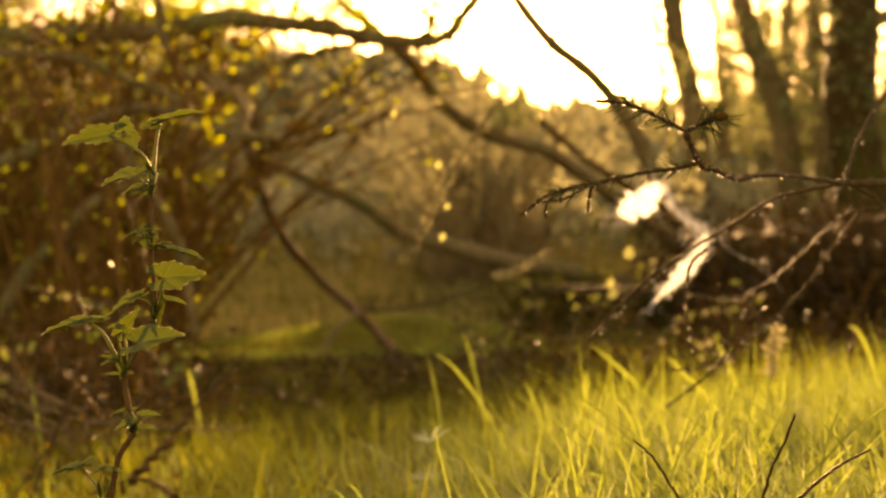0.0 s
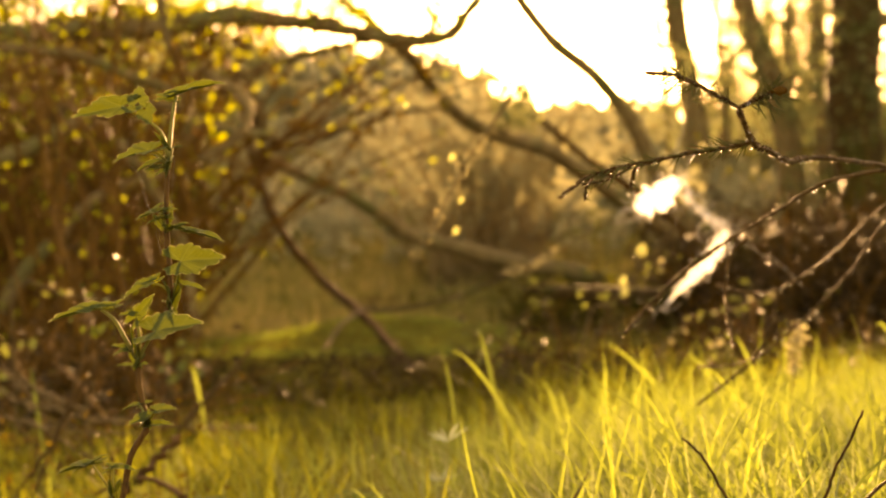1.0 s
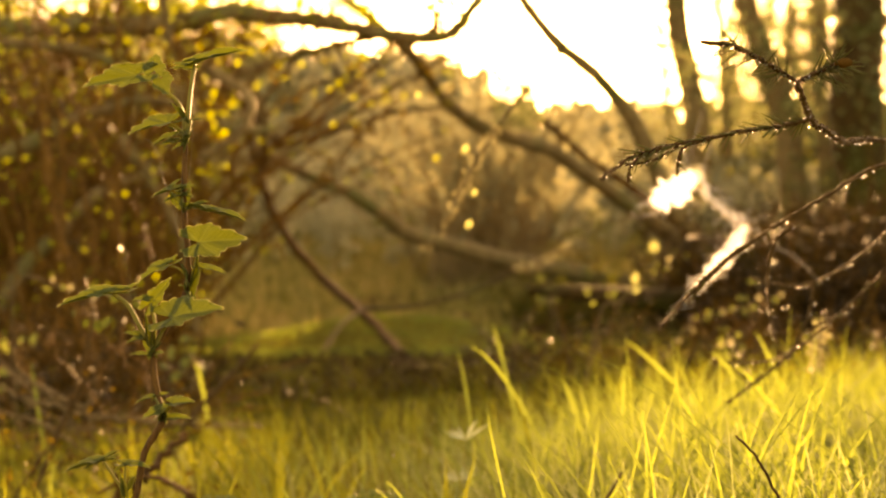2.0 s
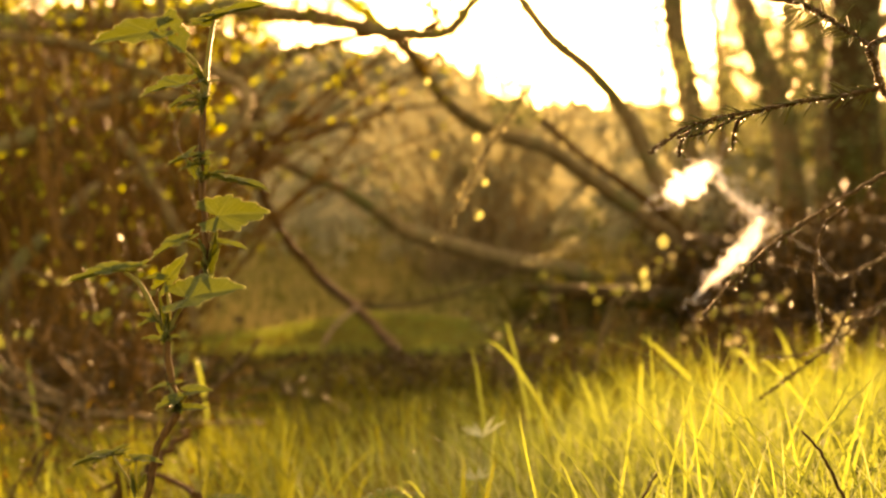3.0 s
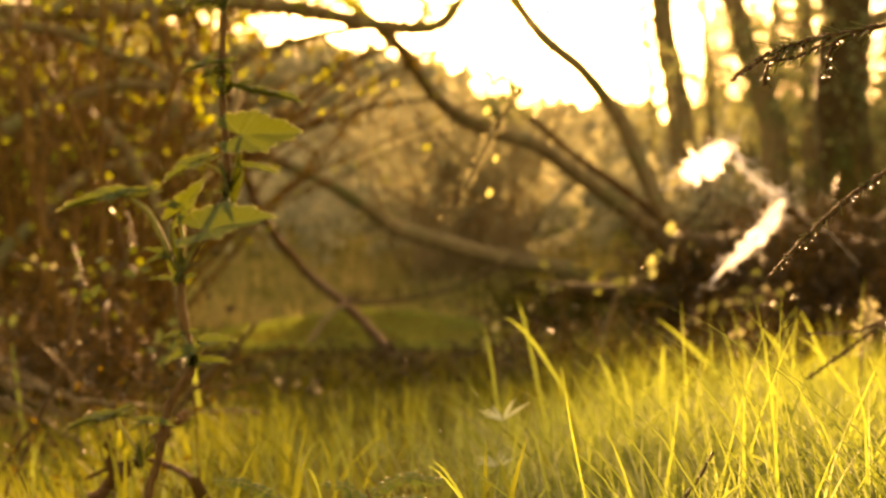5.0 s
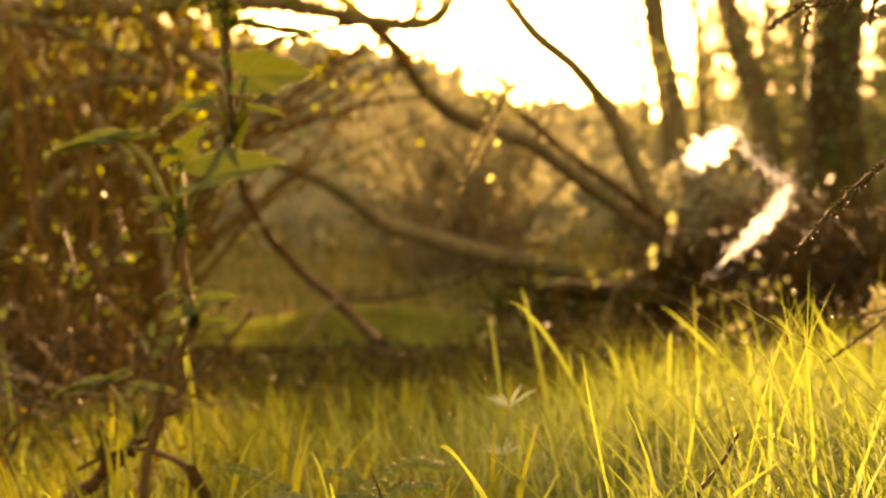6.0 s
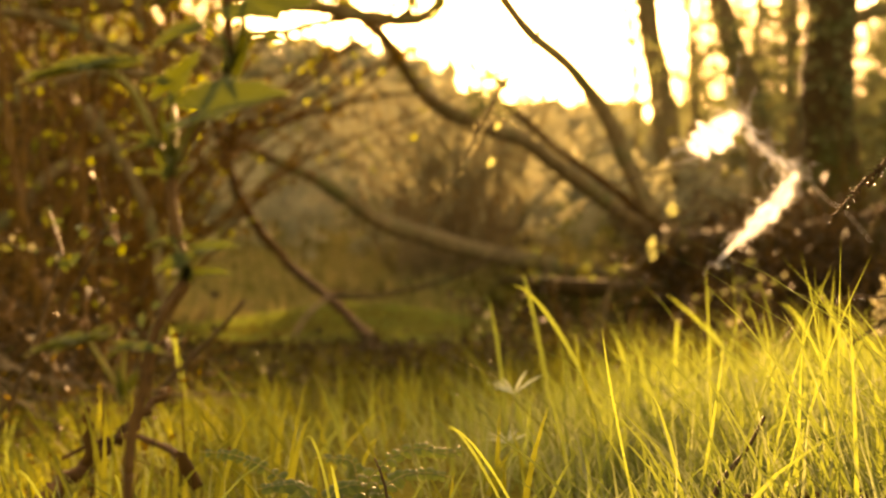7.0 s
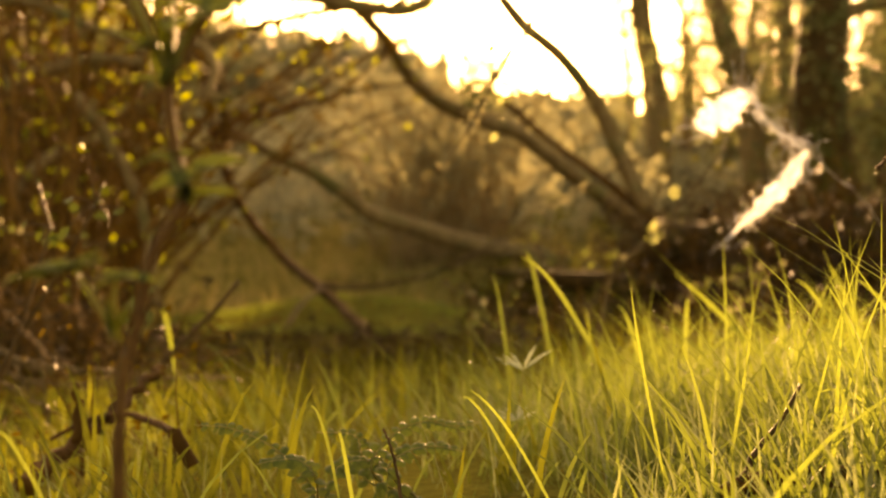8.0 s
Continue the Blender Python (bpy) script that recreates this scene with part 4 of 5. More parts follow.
# narrow bud scales at the nodes
for node in (6, 8, 11, 13, 14):
    p = Vector(STEM[node])
    for k in range(3):
        d = Vector((rng.normal() * 0.4, rng.normal() * 0.3, 0.9 + 0.4 * rng.random())).normalized()
        leaf(tuple(p + d * 0.001), tuple(p + d * rng.uniform(0.006, 0.011)), (rng.normal() * 0.5, -1, 0.2), 0.26, 2)


def thread(parent, pts, r=0.00005, curl=0.0006, label="fine silk thread catching the light", mat=None):
    s = Shape()
    s.tube(pts, r, r, 4, 3, 0.0, curl)
    return s.put("silk_thread", mat or (SILK if r > 0.0002 else THREAD), parent, label)


thread(sapling, [(-0.254, 1.08, 0.458), (-0.247, 1.082, 0.452), (-0.246, 1.083, 0.443), (-0.243, 1.085, 0.433), (-0.238, 1.087, 0.421), (-0.237, 1.088, 0.41), (-0.234, 1.09, 0.398)])
thread(sapling, [(-0.251, 1.08, 0.457), (-0.243, 1.082, 0.445), (-0.245, 1.085, 0.439), (-0.243, 1.088, 0.43), (-0.238, 1.09, 0.419)])
thread(sapling, [(-0.237, 1.085, 0.421), (-0.235, 1.087, 0.41), (-0.237, 1.088, 0.404), (-0.233, 1.09, 0.395)])
thread(sapling, [(-0.222, 1.085, 0.371), (-0.219, 1.082, 0.364), (-0.216, 1.08, 0.356)])
thread(sapling, [(-0.205, 1.09, 0.409), (-0.201, 1.09, 0.402)], curl=0.0)
thread(sapling, [(-0.227, 1.094, 0.465), (-0.226, 1.094, 0.457), (-0.227, 1.094, 0.449), (-0.228, 1.094, 0.44), (-0.229, 1.094, 0.429)], 0.00006, 0.0002)
thread(sapling, [(-0.248, 1.09, 0.451), (-0.246, 1.091, 0.444), (-0.247, 1.092, 0.439), (-0.244, 1.093, 0.434), (-0.246, 1.094, 0.429)])
thread(sapling, [(-0.226, 1.09, 0.407), (-0.224, 1.09, 0.403)], curl=0.0)

# ---- spruce with bare hanging twigs ----
spruce = thing("spruce", "young spruce with half-bare drooping twigs and few needles", "conifer")
limb(spruce, "trunk", BARK, [(1.05, 1.75, 0.0), (1.04, 1.74, 0.4), (1.02, 1.72, 0.8), (1.03, 1.7, 1.3)], 0.03, 0.02)
FORK = (0.371, 1.42, 0.466)
limb(spruce, "bough", TWIG, [(1.03, 1.73, 0.5), (0.8, 1.62, 0.47), FORK], 0.008, 0.0035, 0.15)


def spruce_twig(pts, r0, r1, needles=0, size=0.011, span=(0.2, 1.0), label=""):
    """A twig set with little pegs, some of them still bearing a needle."""
    s, nd = Shape(), Shape()
    c = s.tube(pts, r0, r1, 7, 8, 0.25, 0.0004)
    for i in range(len(c) * 8):
        k = rng.integers(0, len(c) - 1)
        q = c[k].lerp(c[k + 1], rng.random())
        d = (c[k + 1] - c[k]).normalized()
        o = Vector(rng.normal(size=3)).cross(d).normalized()
        s.tube([q, q + o * r0 * 1.4 + d * r0 * 0.6], r0 * 0.45, r0 * 0.3, 4, 1)
    ob = s.put("twig", TWIG, spruce, label)
    dew = Shape()
    for i in range(int(len(c) * 0.9)):
        k = rng.integers(0, len(c) - 1)
        q = c[k].lerp(c[k + 1], rng.random()) + Vector((rng.normal() * r0, -r0 * rng.random(), -r0 * rng.uniform(0.6, 1.4)))
        e = rng.uniform(0.0004, 0.001)
        ring = [(q.x + e * math.cos(a), q.y + e * math.sin(a), q.z) for a in (0, 1.05, 2.1, 3.14, 4.19, 5.24)]
        dew.add([(q.x, q.y, q.z + e), *ring, (q.x, q.y, q.z - e * 1.2)],
                [(0, 1 + j, 1 + (j + 1) % 6) for j in range(6)] + [(7, 1 + (j + 1) % 6, 1 + j) for j in range(6)])
    tagged(dew.put("dew", DEW, ob, "tiny glinting dew drops"), kind="stuff")
    for i in range(needles):
        k = int((span[0] + (span[1] - span[0]) * rng.random()) * (len(c) - 2))
        q = c[k].lerp(c[k + 1], rng.random())
        d = (c[k + 1] - c[k]).normalized()
        o = (Vector(rng.normal(size=3)).cross(d).normalized() * 0.7 + d * rng.uniform(0.3, 1.3) + Vector((0, 0, -0.25))).normalized()
        ln = size * rng.uniform(0.6, 1.3)
        nd.tube([q, q + o * ln * 0.5, q + o * ln], 0.00075, 0.0004, 4, 1)
    if needles:
        tagged(nd.put("needles", NEEDLE, ob, "short green needles"), kind="stuff")
    return ob


J = (0.171, 1.16, 0.497)
spruce_twig([FORK] + [(0.304, 1.36, 0.471), (0.262, 1.315, 0.47), (0.235, 1.27, 0.465), (0.209, 1.225, 0.47), (0.186, 1.18, 0.474)] + [J], 0.0021, 0.0016)
spruce_twig([J] + [(0.155, 1.15, 0.505), (0.135, 1.133, 0.512), (0.116, 1.117, 0.517), (0.095, 1.1, 0.516)], 0.0014, 0.0009, 40, 0.016, (0.1, 0.85))
spruce_twig([J] + [(0.178, 1.15, 0.501), (0.186, 1.135, 0.504), (0.188, 1.12, 0.505)], 0.0015, 0.0013, 48, 0.02)
spruce_twig([(0.188, 1.19, 0.475), (0.167, 1.198, 0.471), (0.141, 1.207, 0.468), (0.11, 1.215, 0.462), (0.082, 1.223, 0.457), (0.064, 1.232, 0.45), (0.047, 1.24, 0.437)], 0.0015, 0.0009, 64, 0.015, (0.0, 0.75))
spruce_twig([(0.119, 1.22, 0.464), (0.106, 1.227, 0.459), (0.103, 1.233, 0.45), (0.103, 1.24, 0.439)], 0.001, 0.0007, 8, 0.008)
spruce_twig([(0.088, 1.23, 0.457), (0.076, 1.233, 0.453), (0.068, 1.237, 0.445), (0.067, 1.24, 0.435)], 0.001, 0.0007, 6, 0.008)
spruce_twig([(0.101, 1.22, 0.459), (0.083, 1.225, 0.45), (0.064, 1.23, 0.447)], 0.0009, 0.0006, 6, 0.008)
spruce_twig([FORK] + [(0.313, 1.44, 0.455), (0.269, 1.444, 0.43), (0.23, 1.448, 0.407), (0.186, 1.452, 0.378), (0.152, 1.456, 0.346), (0.125, 1.46, 0.315)], 0.0018, 0.0011, 24, 0.008, (0.5, 1.0))
spruce_twig([(0.209, 1.455, 0.392), (0.18, 1.457, 0.37), (0.158, 1.458, 0.348), (0.149, 1.46, 0.337)], 0.0014, 0.001)
spruce_twig([(0.242, 1.45, 0.405), (0.228, 1.462, 0.389), (0.225, 1.475, 0.36), (0.229, 1.488, 0.331), (0.237, 1.5, 0.298)], 0.0015, 0.0009)
FORK2 = (0.476, 1.7, 0.447)
limb(spruce, "bough", TWIG, [(1.03, 1.73, 0.48), (0.75, 1.72, 0.45), FORK2], 0.006, 0.0021, 0.15)
spruce_twig([FORK2] + [(0.453, 1.71, 0.438), (0.42, 1.716, 0.407), (0.381, 1.722, 0.372), (0.335, 1.728, 0.346), (0.299, 1.734, 0.344), (0.268, 1.74, 0.352)], 0.0017, 0.0011)
spruce_twig([FORK2] + [(0.454, 1.74, 0.408), (0.432, 1.762, 0.367), (0.41, 1.784, 0.335), (0.365, 1.806, 0.289), (0.312, 1.828, 0.242), (0.264, 1.85, 0.2)], 0.0019, 0.0012, 24, 0.01, (0.4, 1.0))
spruce_twig([(0.337, 1.73, 0.346), (0.333, 1.74, 0.311), (0.325, 1.75, 0.284), (0.313, 1.76, 0.259)], 0.0016, 0.001)
spruce_twig([(0.35, 1.84, 0.267), (0.315, 1.847, 0.251), (0.284, 1.853, 0.248), (0.268, 1.86, 0.248)], 0.0014, 0.0009)
spruce_twig([(0.414, 1.8, 0.335), (0.395, 1.813, 0.31), (0.37, 1.827, 0.295), (0.358, 1.84, 0.284)], 0.0016, 0.001)
spruce_twig([FORK] + [(0.389, 1.45, 0.498), (0.414, 1.483, 0.531), (0.444, 1.517, 0.563), (0.475, 1.55, 0.593)], 0.0018, 0.0012)
spruce_twig([FORK] + [(0.402, 1.44, 0.455), (0.427, 1.45, 0.432), (0.452, 1.46, 0.407)], 0.0018, 0.0012)
cone = Shape()
cc = Vector((0.188, 1.12, 0.505))
for i in range(60):
    a, k = i * 2.4, i / 59
    r = 0.0026 * math.sin(math.pi * (0.12 + 0.8 * k))
    q = cc + Vector((0.008 * k - 0.002, r * math.sin(a), r * math.cos(a)))
    cone.leaflet(q, (1, 0.5 * math.sin(a), 0.5 * math.cos(a)), (0.2, math.sin(a), math.cos(a)), 0.0028, 0.0026, 0.1)
cone.tube([cc - Vector((0.003, 0, 0)), cc + Vector((0.003, 0, 0)), cc + Vector((0.006, 0, 0))], 0.0019, 0.001, 7, 3)
cone.put("cone", BARK_WARM, spruce, "small brown bud cone")

# ---- cobweb ----
shoot = thing("bare_shoot", "pale bare shoot with a few yellow leaves", "shoot")
LINE = [(0.296, 3.95, 0.005), (0.358, 3.942, 0.203), (0.406, 3.933, 0.235), (0.46, 3.925, 0.288), (0.529, 3.917, 0.37), (0.576, 3.908, 0.436), (0.623, 3.9, 0.498)]
LINE[0] = (LINE[0][0], LINE[0][1], ground_z(LINE[0][0], LINE[0][1]) - 0.02)
limb(shoot, "stem", STICK, LINE, 0.005, 0.0025, 0.25, 0.001)
limb(shoot, "side_twig", STICK, [(0.623, 3.9, 0.498), (0.425, 3.6, 0.467), (0.33, 3.6, 0.438)] + [(0.263, 3.62, 0.397), (0.199, 3.62, 0.362), (0.148, 3.62, 0.342), (0.104, 3.62, 0.336)], 0.002, 0.0018, 0.3, 0.001)


def tufts(parent, pts, n, spreadr, size, mat=LICHEN, label="pale lichen tufts"):
    s = Shape()
    for i in range(n):
        k = rng.random() * (len(pts) - 1)
        a, b = Vector(pts[int(k)]), Vector(pts[int(k) + 1])
        q = a.lerp(b, k - int(k)) + Vector(rng.normal(size=3)) * spreadr
        s.leaflet(q, rng.normal(size=3), rng.normal(size=3), size * rng.uniform(0.5, 1.5), size * rng.uniform(0.3, 0.7), 0.6)
    return tagged(s.put("tuft", mat, parent, label), kind="stuff")


tufts(shoot, [(0.25, 3.62, 0.393), (0.199, 3.62, 0.36), (0.148, 3.62, 0.339), (0.11, 3.62, 0.337)], 150, 0.006, 0.008)
for px in ((0.492, 3.93, 0.373), (0.502, 3.95, 0.368), (0.439, 3.9, 0.288), (0.442, 3.9, 0.258)):
    s = Shape()
    s.leaflet(px, (0.3, -0.2, 0.7), (0.4, -0.8, 0.3), 0.034, 0.026)
    s.put("leaf", FOLIAGE, shoot)

web = thing("cobweb", "torn white cobweb sheet glowing in the sun between twigs", "cobweb")


def silk_sheet(path, widths, thick, label):
    """A crumpled felted strip of silk along a line."""
    s, n, m = Shape(), 22, 9
    P = [Vector(p) for p in path]
    for i in range(n):
        k = i / (n - 1) * (len(P) - 1)
        j = min(int(k), len(P) - 2)
        p = P[j].lerp(P[j + 1], k - j)
        kk = i / (n - 1) * (len(widths) - 1)
        jj = min(int(kk), len(widths) - 2)
        w = widths[jj] + (widths[jj + 1] - widths[jj]) * (kk - jj)
        d = (P[j + 1] - P[j]).normalized()
        side = d.cross(Vector((0.1, -1, 0.2))).normalized()
        for q in range(m):
            u = q / (m - 1) - 0.5
            fray = 1 + 0.8 * noise.noise((i * 0.9, u * 9, w * 40))
            s.v.append(p + side * w * u * fray + Vector((0, 1, 0)) * (thick * noise.noise((i * 0.5, q * 0.7, w * 90)) + 0.4 * w * u * u))
    s.f = [(i * m + q, i * m + q + 1, (i + 1) * m + q + 1, (i + 1) * m + q) for i in range(n - 1) for q in range(m - 1)]
    s.v = [tuple(v) for v in s.v]
    return s.put("silk_sheet", SILK, web, label)


STRIP = [(0.539, 2.985, 0.426), (0.532, 3.03, 0.392), (0.512, 3.06, 0.357), (0.488, 3.09, 0.326), (0.463, 3.12, 0.299), (0.44, 3.15, 0.268)]
PATCH = [(0.368, 3.08, 0.476), (0.399, 3.08, 0.489), (0.428, 3.08, 0.511), (0.458, 3.08, 0.538)]
silk_sheet(PATCH, [0.014, 0.058, 0.062, 0.016], 0.008, "bright felted silk")
silk_sheet(STRIP, [0.008, 0.027, 0.031, 0.023, 0.008, 0.002], 0.008, "bright felted silk")
BRIDGE = [(0.456, 3.08, 0.536), (0.472, 3.061, 0.515), (0.474, 3.042, 0.493), (0.497, 3.023, 0.464), (0.515, 3.004, 0.449), (0.539, 2.985, 0.428)]
for k in range(7):
    thread(web, [tuple(Vector(p) + Vector(rng.normal(size=3)) * 0.006) for p in BRIDGE], 0.0005, 0.003)
tufts(web, BRIDGE, 60, 0.005, 0.006, SILK, "scraps of silk")
tufts(web, STRIP[:5], 420, 0.0085, 0.0055, SILK, "frayed silk edge")
tufts(web, PATCH, 160, 0.014, 0.006, SILK, "frayed silk edge")
for pts in ([(0.443, 3.08, 0.532), (0.438, 3.08, 0.568), (0.433, 3.08, 0.599)], [(0.386, 3.08, 0.475), (0.35, 3.08, 0.478), (0.33, 3.08, 0.465), (0.323, 3.08, 0.444)],
            [(0.461, 3.05, 0.519), (0.497, 3.025, 0.497), (0.5, 3, 0.467)], [(0.539, 2.985, 0.426), (0.618, 3.057, 0.389), (0.684, 3.128, 0.356), (0.753, 3.2, 0.299)],
            [(0.499, 3, 0.45), (0.486, 3.025, 0.421), (0.508, 3.05, 0.398)], [(0.448, 3.08, 0.526), (0.456, 3.1, 0.588), (0.516, 3.3, 0.691)],
            [(0.419, 3.08, 0.499), (0.523, 3.5, 0.474), (0.602, 3.92, 0.457)], [(0.463, 3.12, 0.299), (0.445, 3.15, 0.262), (0.43, 3.15, 0.252)]):
    thread(web, pts, 0.0003, 0.002)
for k in range(60):
    line = (PATCH, STRIP, PATCH, BRIDGE)[k % 4]
    b = Vector(line[int(rng.integers(0, len(line)))]) + Vector(rng.normal(size=3)) * 0.014
    d = Vector((rng.normal(), 0.4 * rng.normal(), 0.5 + rng.normal())).normalized() * rng.uniform(0.012, 0.035)
    thread(web, [b - d, b + Vector(rng.normal(size=3)) * 0.005, b + d], 0.0003, 0.002)

# ---- drooping twig with lichen hanging before the gap ----
bough = thing("hanging_bough", "thin bough with drooping pale lichen twigs above the meadow", "branch")
limb(bough, "stem", TWIG, [(1.04, 1.76, 1.2), (0.7, 2.2, 1.12), (0.35, 2.6, 1.02), (0.2, 2.75, 0.9)] + [(0.212, 2.78, 0.827), (0.155, 2.78, 0.756)], 0.008, 0.003, 0.2)
for pts in ([(0.155, 2.78, 0.756), (0.071, 2.792, 0.662), (0.002, 2.805, 0.56), (-0.045, 2.818, 0.472), (-0.109, 2.83, 0.372)], [(0.116, 2.78, 0.718), (0.042, 2.785, 0.62), (0.002, 2.79, 0.565), (-0.027, 2.795, 0.516), (-0.062, 2.8, 0.433)],
            [(0.155, 2.78, 0.756), (0.084, 2.82, 0.734), (0.005, 2.86, 0.723), (-0.064, 2.9, 0.698)]):
    limb(bough, "hanging_twig", STICK, pts, 0.0026, 0.0012, 0.3, 0.001)
    tufts(bough, pts[1:], 150, 0.006, 0.006)
for px, sz in (((-0.015, 2.8, 0.441), 0.02), ((-0.005, 2.8, 0.499), 0.016), ((0.086, 2.8, 0.754), 0.02), ((-0.109, 2.85, 0.69), 0.017), ((-0.02, 2.8, 0.583), 0.02)):
    s = Shape()
    s.leaflet(px, (-0.4, -0.2, -0.7), (0.4, -0.8, 0.3), sz, sz * 0.8)
    s.put("leaf", FOLIAGE, bough)

# ---- small leafy seedlings ----


def seedling(label, top, n, size, spreadr, lean=(0.1, 0, 0), mat=SPRIG):
    t = thing("leafy_seedling", label, "seedling", "seedlings in the hollow")
    p = Vector(top)
    foot = Vector((p.x + lean[0], p.y + 0.05, ground_z(p.x + lean[0], p.y + 0.05) - 0.02))
    limb(t, "stem", TWIG, [foot, foot.lerp(p, 0.5) + Vector((0.02, 0, 0.02)), p], 0.004, 0.002, 0.2, 0.001, seg=6)
    for i in range(n):
        q = p + Vector(rng.normal(size=3)) * spreadr
        s = Shape()
        s.tube([p, p.lerp(q, 0.6) + Vector((0, 0, 0.004)), q], 0.0014, 0.001, 4, 2)
        s.put("leaf_stalk", TWIG, t)
        s = Shape()
        s.leaflet(q, rng.normal(size=3), (0.3 * rng.normal(), -0.7, 0.5), size * rng.uniform(0.7, 1.3), size * rng.uniform(0.6, 0.9))
        s.put("leaf", mat, t)
    return t


seedling("seedling with round yellow-green leaves", (0.517, 5.07, 0.229), 8, 0.026, 0.03)
seedling("seedling with round yellow-green leaves", (0.298, 5.1, 0.243), 5, 0.022, 0.035)
seedling("pale sprig with yellow leaves above the grass", (0.057, 5.2, 0.11), 7, 0.026, 0.05)
seedling("pale sprig with yellow leaves above the grass", (0.192, 5.2, 0.052), 6, 0.022, 0.05)
seedling("arched sprig with pale young leaves", (1.382, 6.4, 0.157), 7, 0.034, 0.06, (-0.5, 0, 0))
seedling("arched sprig with pale young leaves", (1.235, 6.4, 0.088), 5, 0.03, 0.07, (-0.3, 0, 0))
seedling("sprig with yellow leaves low in the hollow", (0.741, 4.2, 0.053), 6, 0.022, 0.04)
seedling("sprig with yellow leaves low in the hollow", (-0.832, 4.2, 0.042), 7, 0.04, 0.04)
seedling("sprig with yellow leaves low in the hollow", (-1.332, 4.2, 0.077), 7, 0.045, 0.05)
seedling("sprig of small leaves on a thin twig", (-0.586, 2.5, 0.313), 8, 0.024, 0.025, (-0.25, 0, 0), LEAF)
seedling("sprig of small leaves on a thin twig", (-0.646, 2.5, 0.285), 6, 0.02, 0.025, (-0.15, 0, 0), LEAF)



def sprig(label, pts, n, size):
    """A thin arched twig rooted in the ground, with small pale leaves along its outer part."""
    t = thing("arched_sprig", label, "sprig", "sprigs in the hollow")
    foot = Vector(pts[0])
    foot.z = ground_z(foot.x, foot.y) - 0.02
    s = Shape()
    c = s.tube([foot] + [Vector(p) for p in pts], 0.0045, 0.0018, 6, 6, 0.25, 0.002)
    s.put("stem", STICK, t)
    for i in range(n):
        q = c[int(len(c) * rng.uniform(0.35, 0.99))]
        o = q + Vector((rng.normal(), rng.normal(), rng.normal() * 0.8)) * size * 0.6
        s = Shape()
        s.tube([q, q.lerp(o, 0.5) + Vector((0, 0, 0.003)), o], 0.0009, 0.0006, 4, 2)
        s.put("leaf_stalk", TWIG, t)
        s = Shape()
        s.leaflet(o, rng.normal(size=3), (0.3 * rng.normal(), -0.8, 0.4), size * rng.uniform(0.6, 1.2), size * rng.uniform(0.45, 0.8))
        s.put("leaf", SPRIG if i % 3 else LICHEN, t)


sprig("arched brown sprig with pale young leaves in the hollow", [(0.744, 5.6, -0.132), (0.852, 5.66, 0.008), (0.935, 5.72, 0.082), (1.071, 5.78, 0.121), (1.187, 5.84, 0.139), (1.342, 5.9, 0.182)], 18, 0.03)
sprig("arched brown sprig with pale young leaves in the hollow", [(0.563, 6, -0.075), (0.68, 6.05, 0.133), (0.809, 6.1, 0.24), (0.9, 6.15, 0.312), (0.978, 6.2, 0.383)], 14, 0.03)
sprig("thin sprig with small yellow leaves above the grass", [(0.128, 5.2, -0.135), (0.126, 5.233, -0.001), (0.092, 5.267, 0.063), (0.024, 5.3, 0.094)], 10, 0.028)
sprig("thin sprig with small yellow leaves above the grass", [(0.21, 5.4, 0.048), (0.248, 5.367, 0.131), (0.326, 5.333, 0.192), (0.412, 5.3, 0.232)], 9, 0.028)
sprig("thin sprig with small yellow leaves above the grass", [(0.976, 5, -0.081), (0.93, 4.967, -0.004), (0.9, 4.933, 0.054), (0.933, 4.9, 0.096)], 10, 0.026)
sprig("bare brown twig curling low in the brush", [(-1.312, 4.2, 0.284), (-1.154, 4.175, 0.278), (-1.043, 4.15, 0.274), (-0.934, 4.125, 0.252), (-0.84, 4.1, 0.259)], 8, 0.026)

# ---- sticks and litter on the ground ----


def stick(label, pts, r0, r1, mat=STICK, knots=0.2, bend=0.0003):
    t = thing("stick", label, "stick", "sticks on the ground")
    limb(t, "wood", mat, pts, r0, r1, knots, bend, seg=8)
    return t


for i in range(16):
    x, y, a = rng.uniform(-1.6, -1.05), rng.uniform(3.5, 5.0), rng.uniform(-0.6, 0.9)
    ln, z = rng.uniform(0.25, 0.7), ground_z(x, y)
    stick("thin brown dead stick leaning in the brush pile",
          [(x, y, z - 0.01), (x + 0.5 * ln * math.cos(a), y + 0.1 * rng.normal(), z + 0.06 + 0.3 * ln * abs(math.sin(a))),
           (x + ln * math.cos(a), y + 0.15 * rng.normal(), z + 0.08 + 0.5 * ln * abs(math.sin(a)))], rng.uniform(0.005, 0.01), 0.003, STEMS, 0.25, 0.004)
stick("weathered grey stick lying in the brush", [(-1.45, 4.6, 0.014), (-1.302, 4.6, -0.077), (-1.136, 4.6, -0.135), (-0.905, 4.6, -0.155), (-0.689, 4.6, -0.172)], 0.01, 0.006)
stick("weathered grey stick lying in the brush", [(-1.293, 4.2, -0.093), (-1.174, 4.2, -0.13), (-1.025, 4.2, -0.16), (-0.846, 4.2, -0.175)], 0.008, 0.005)
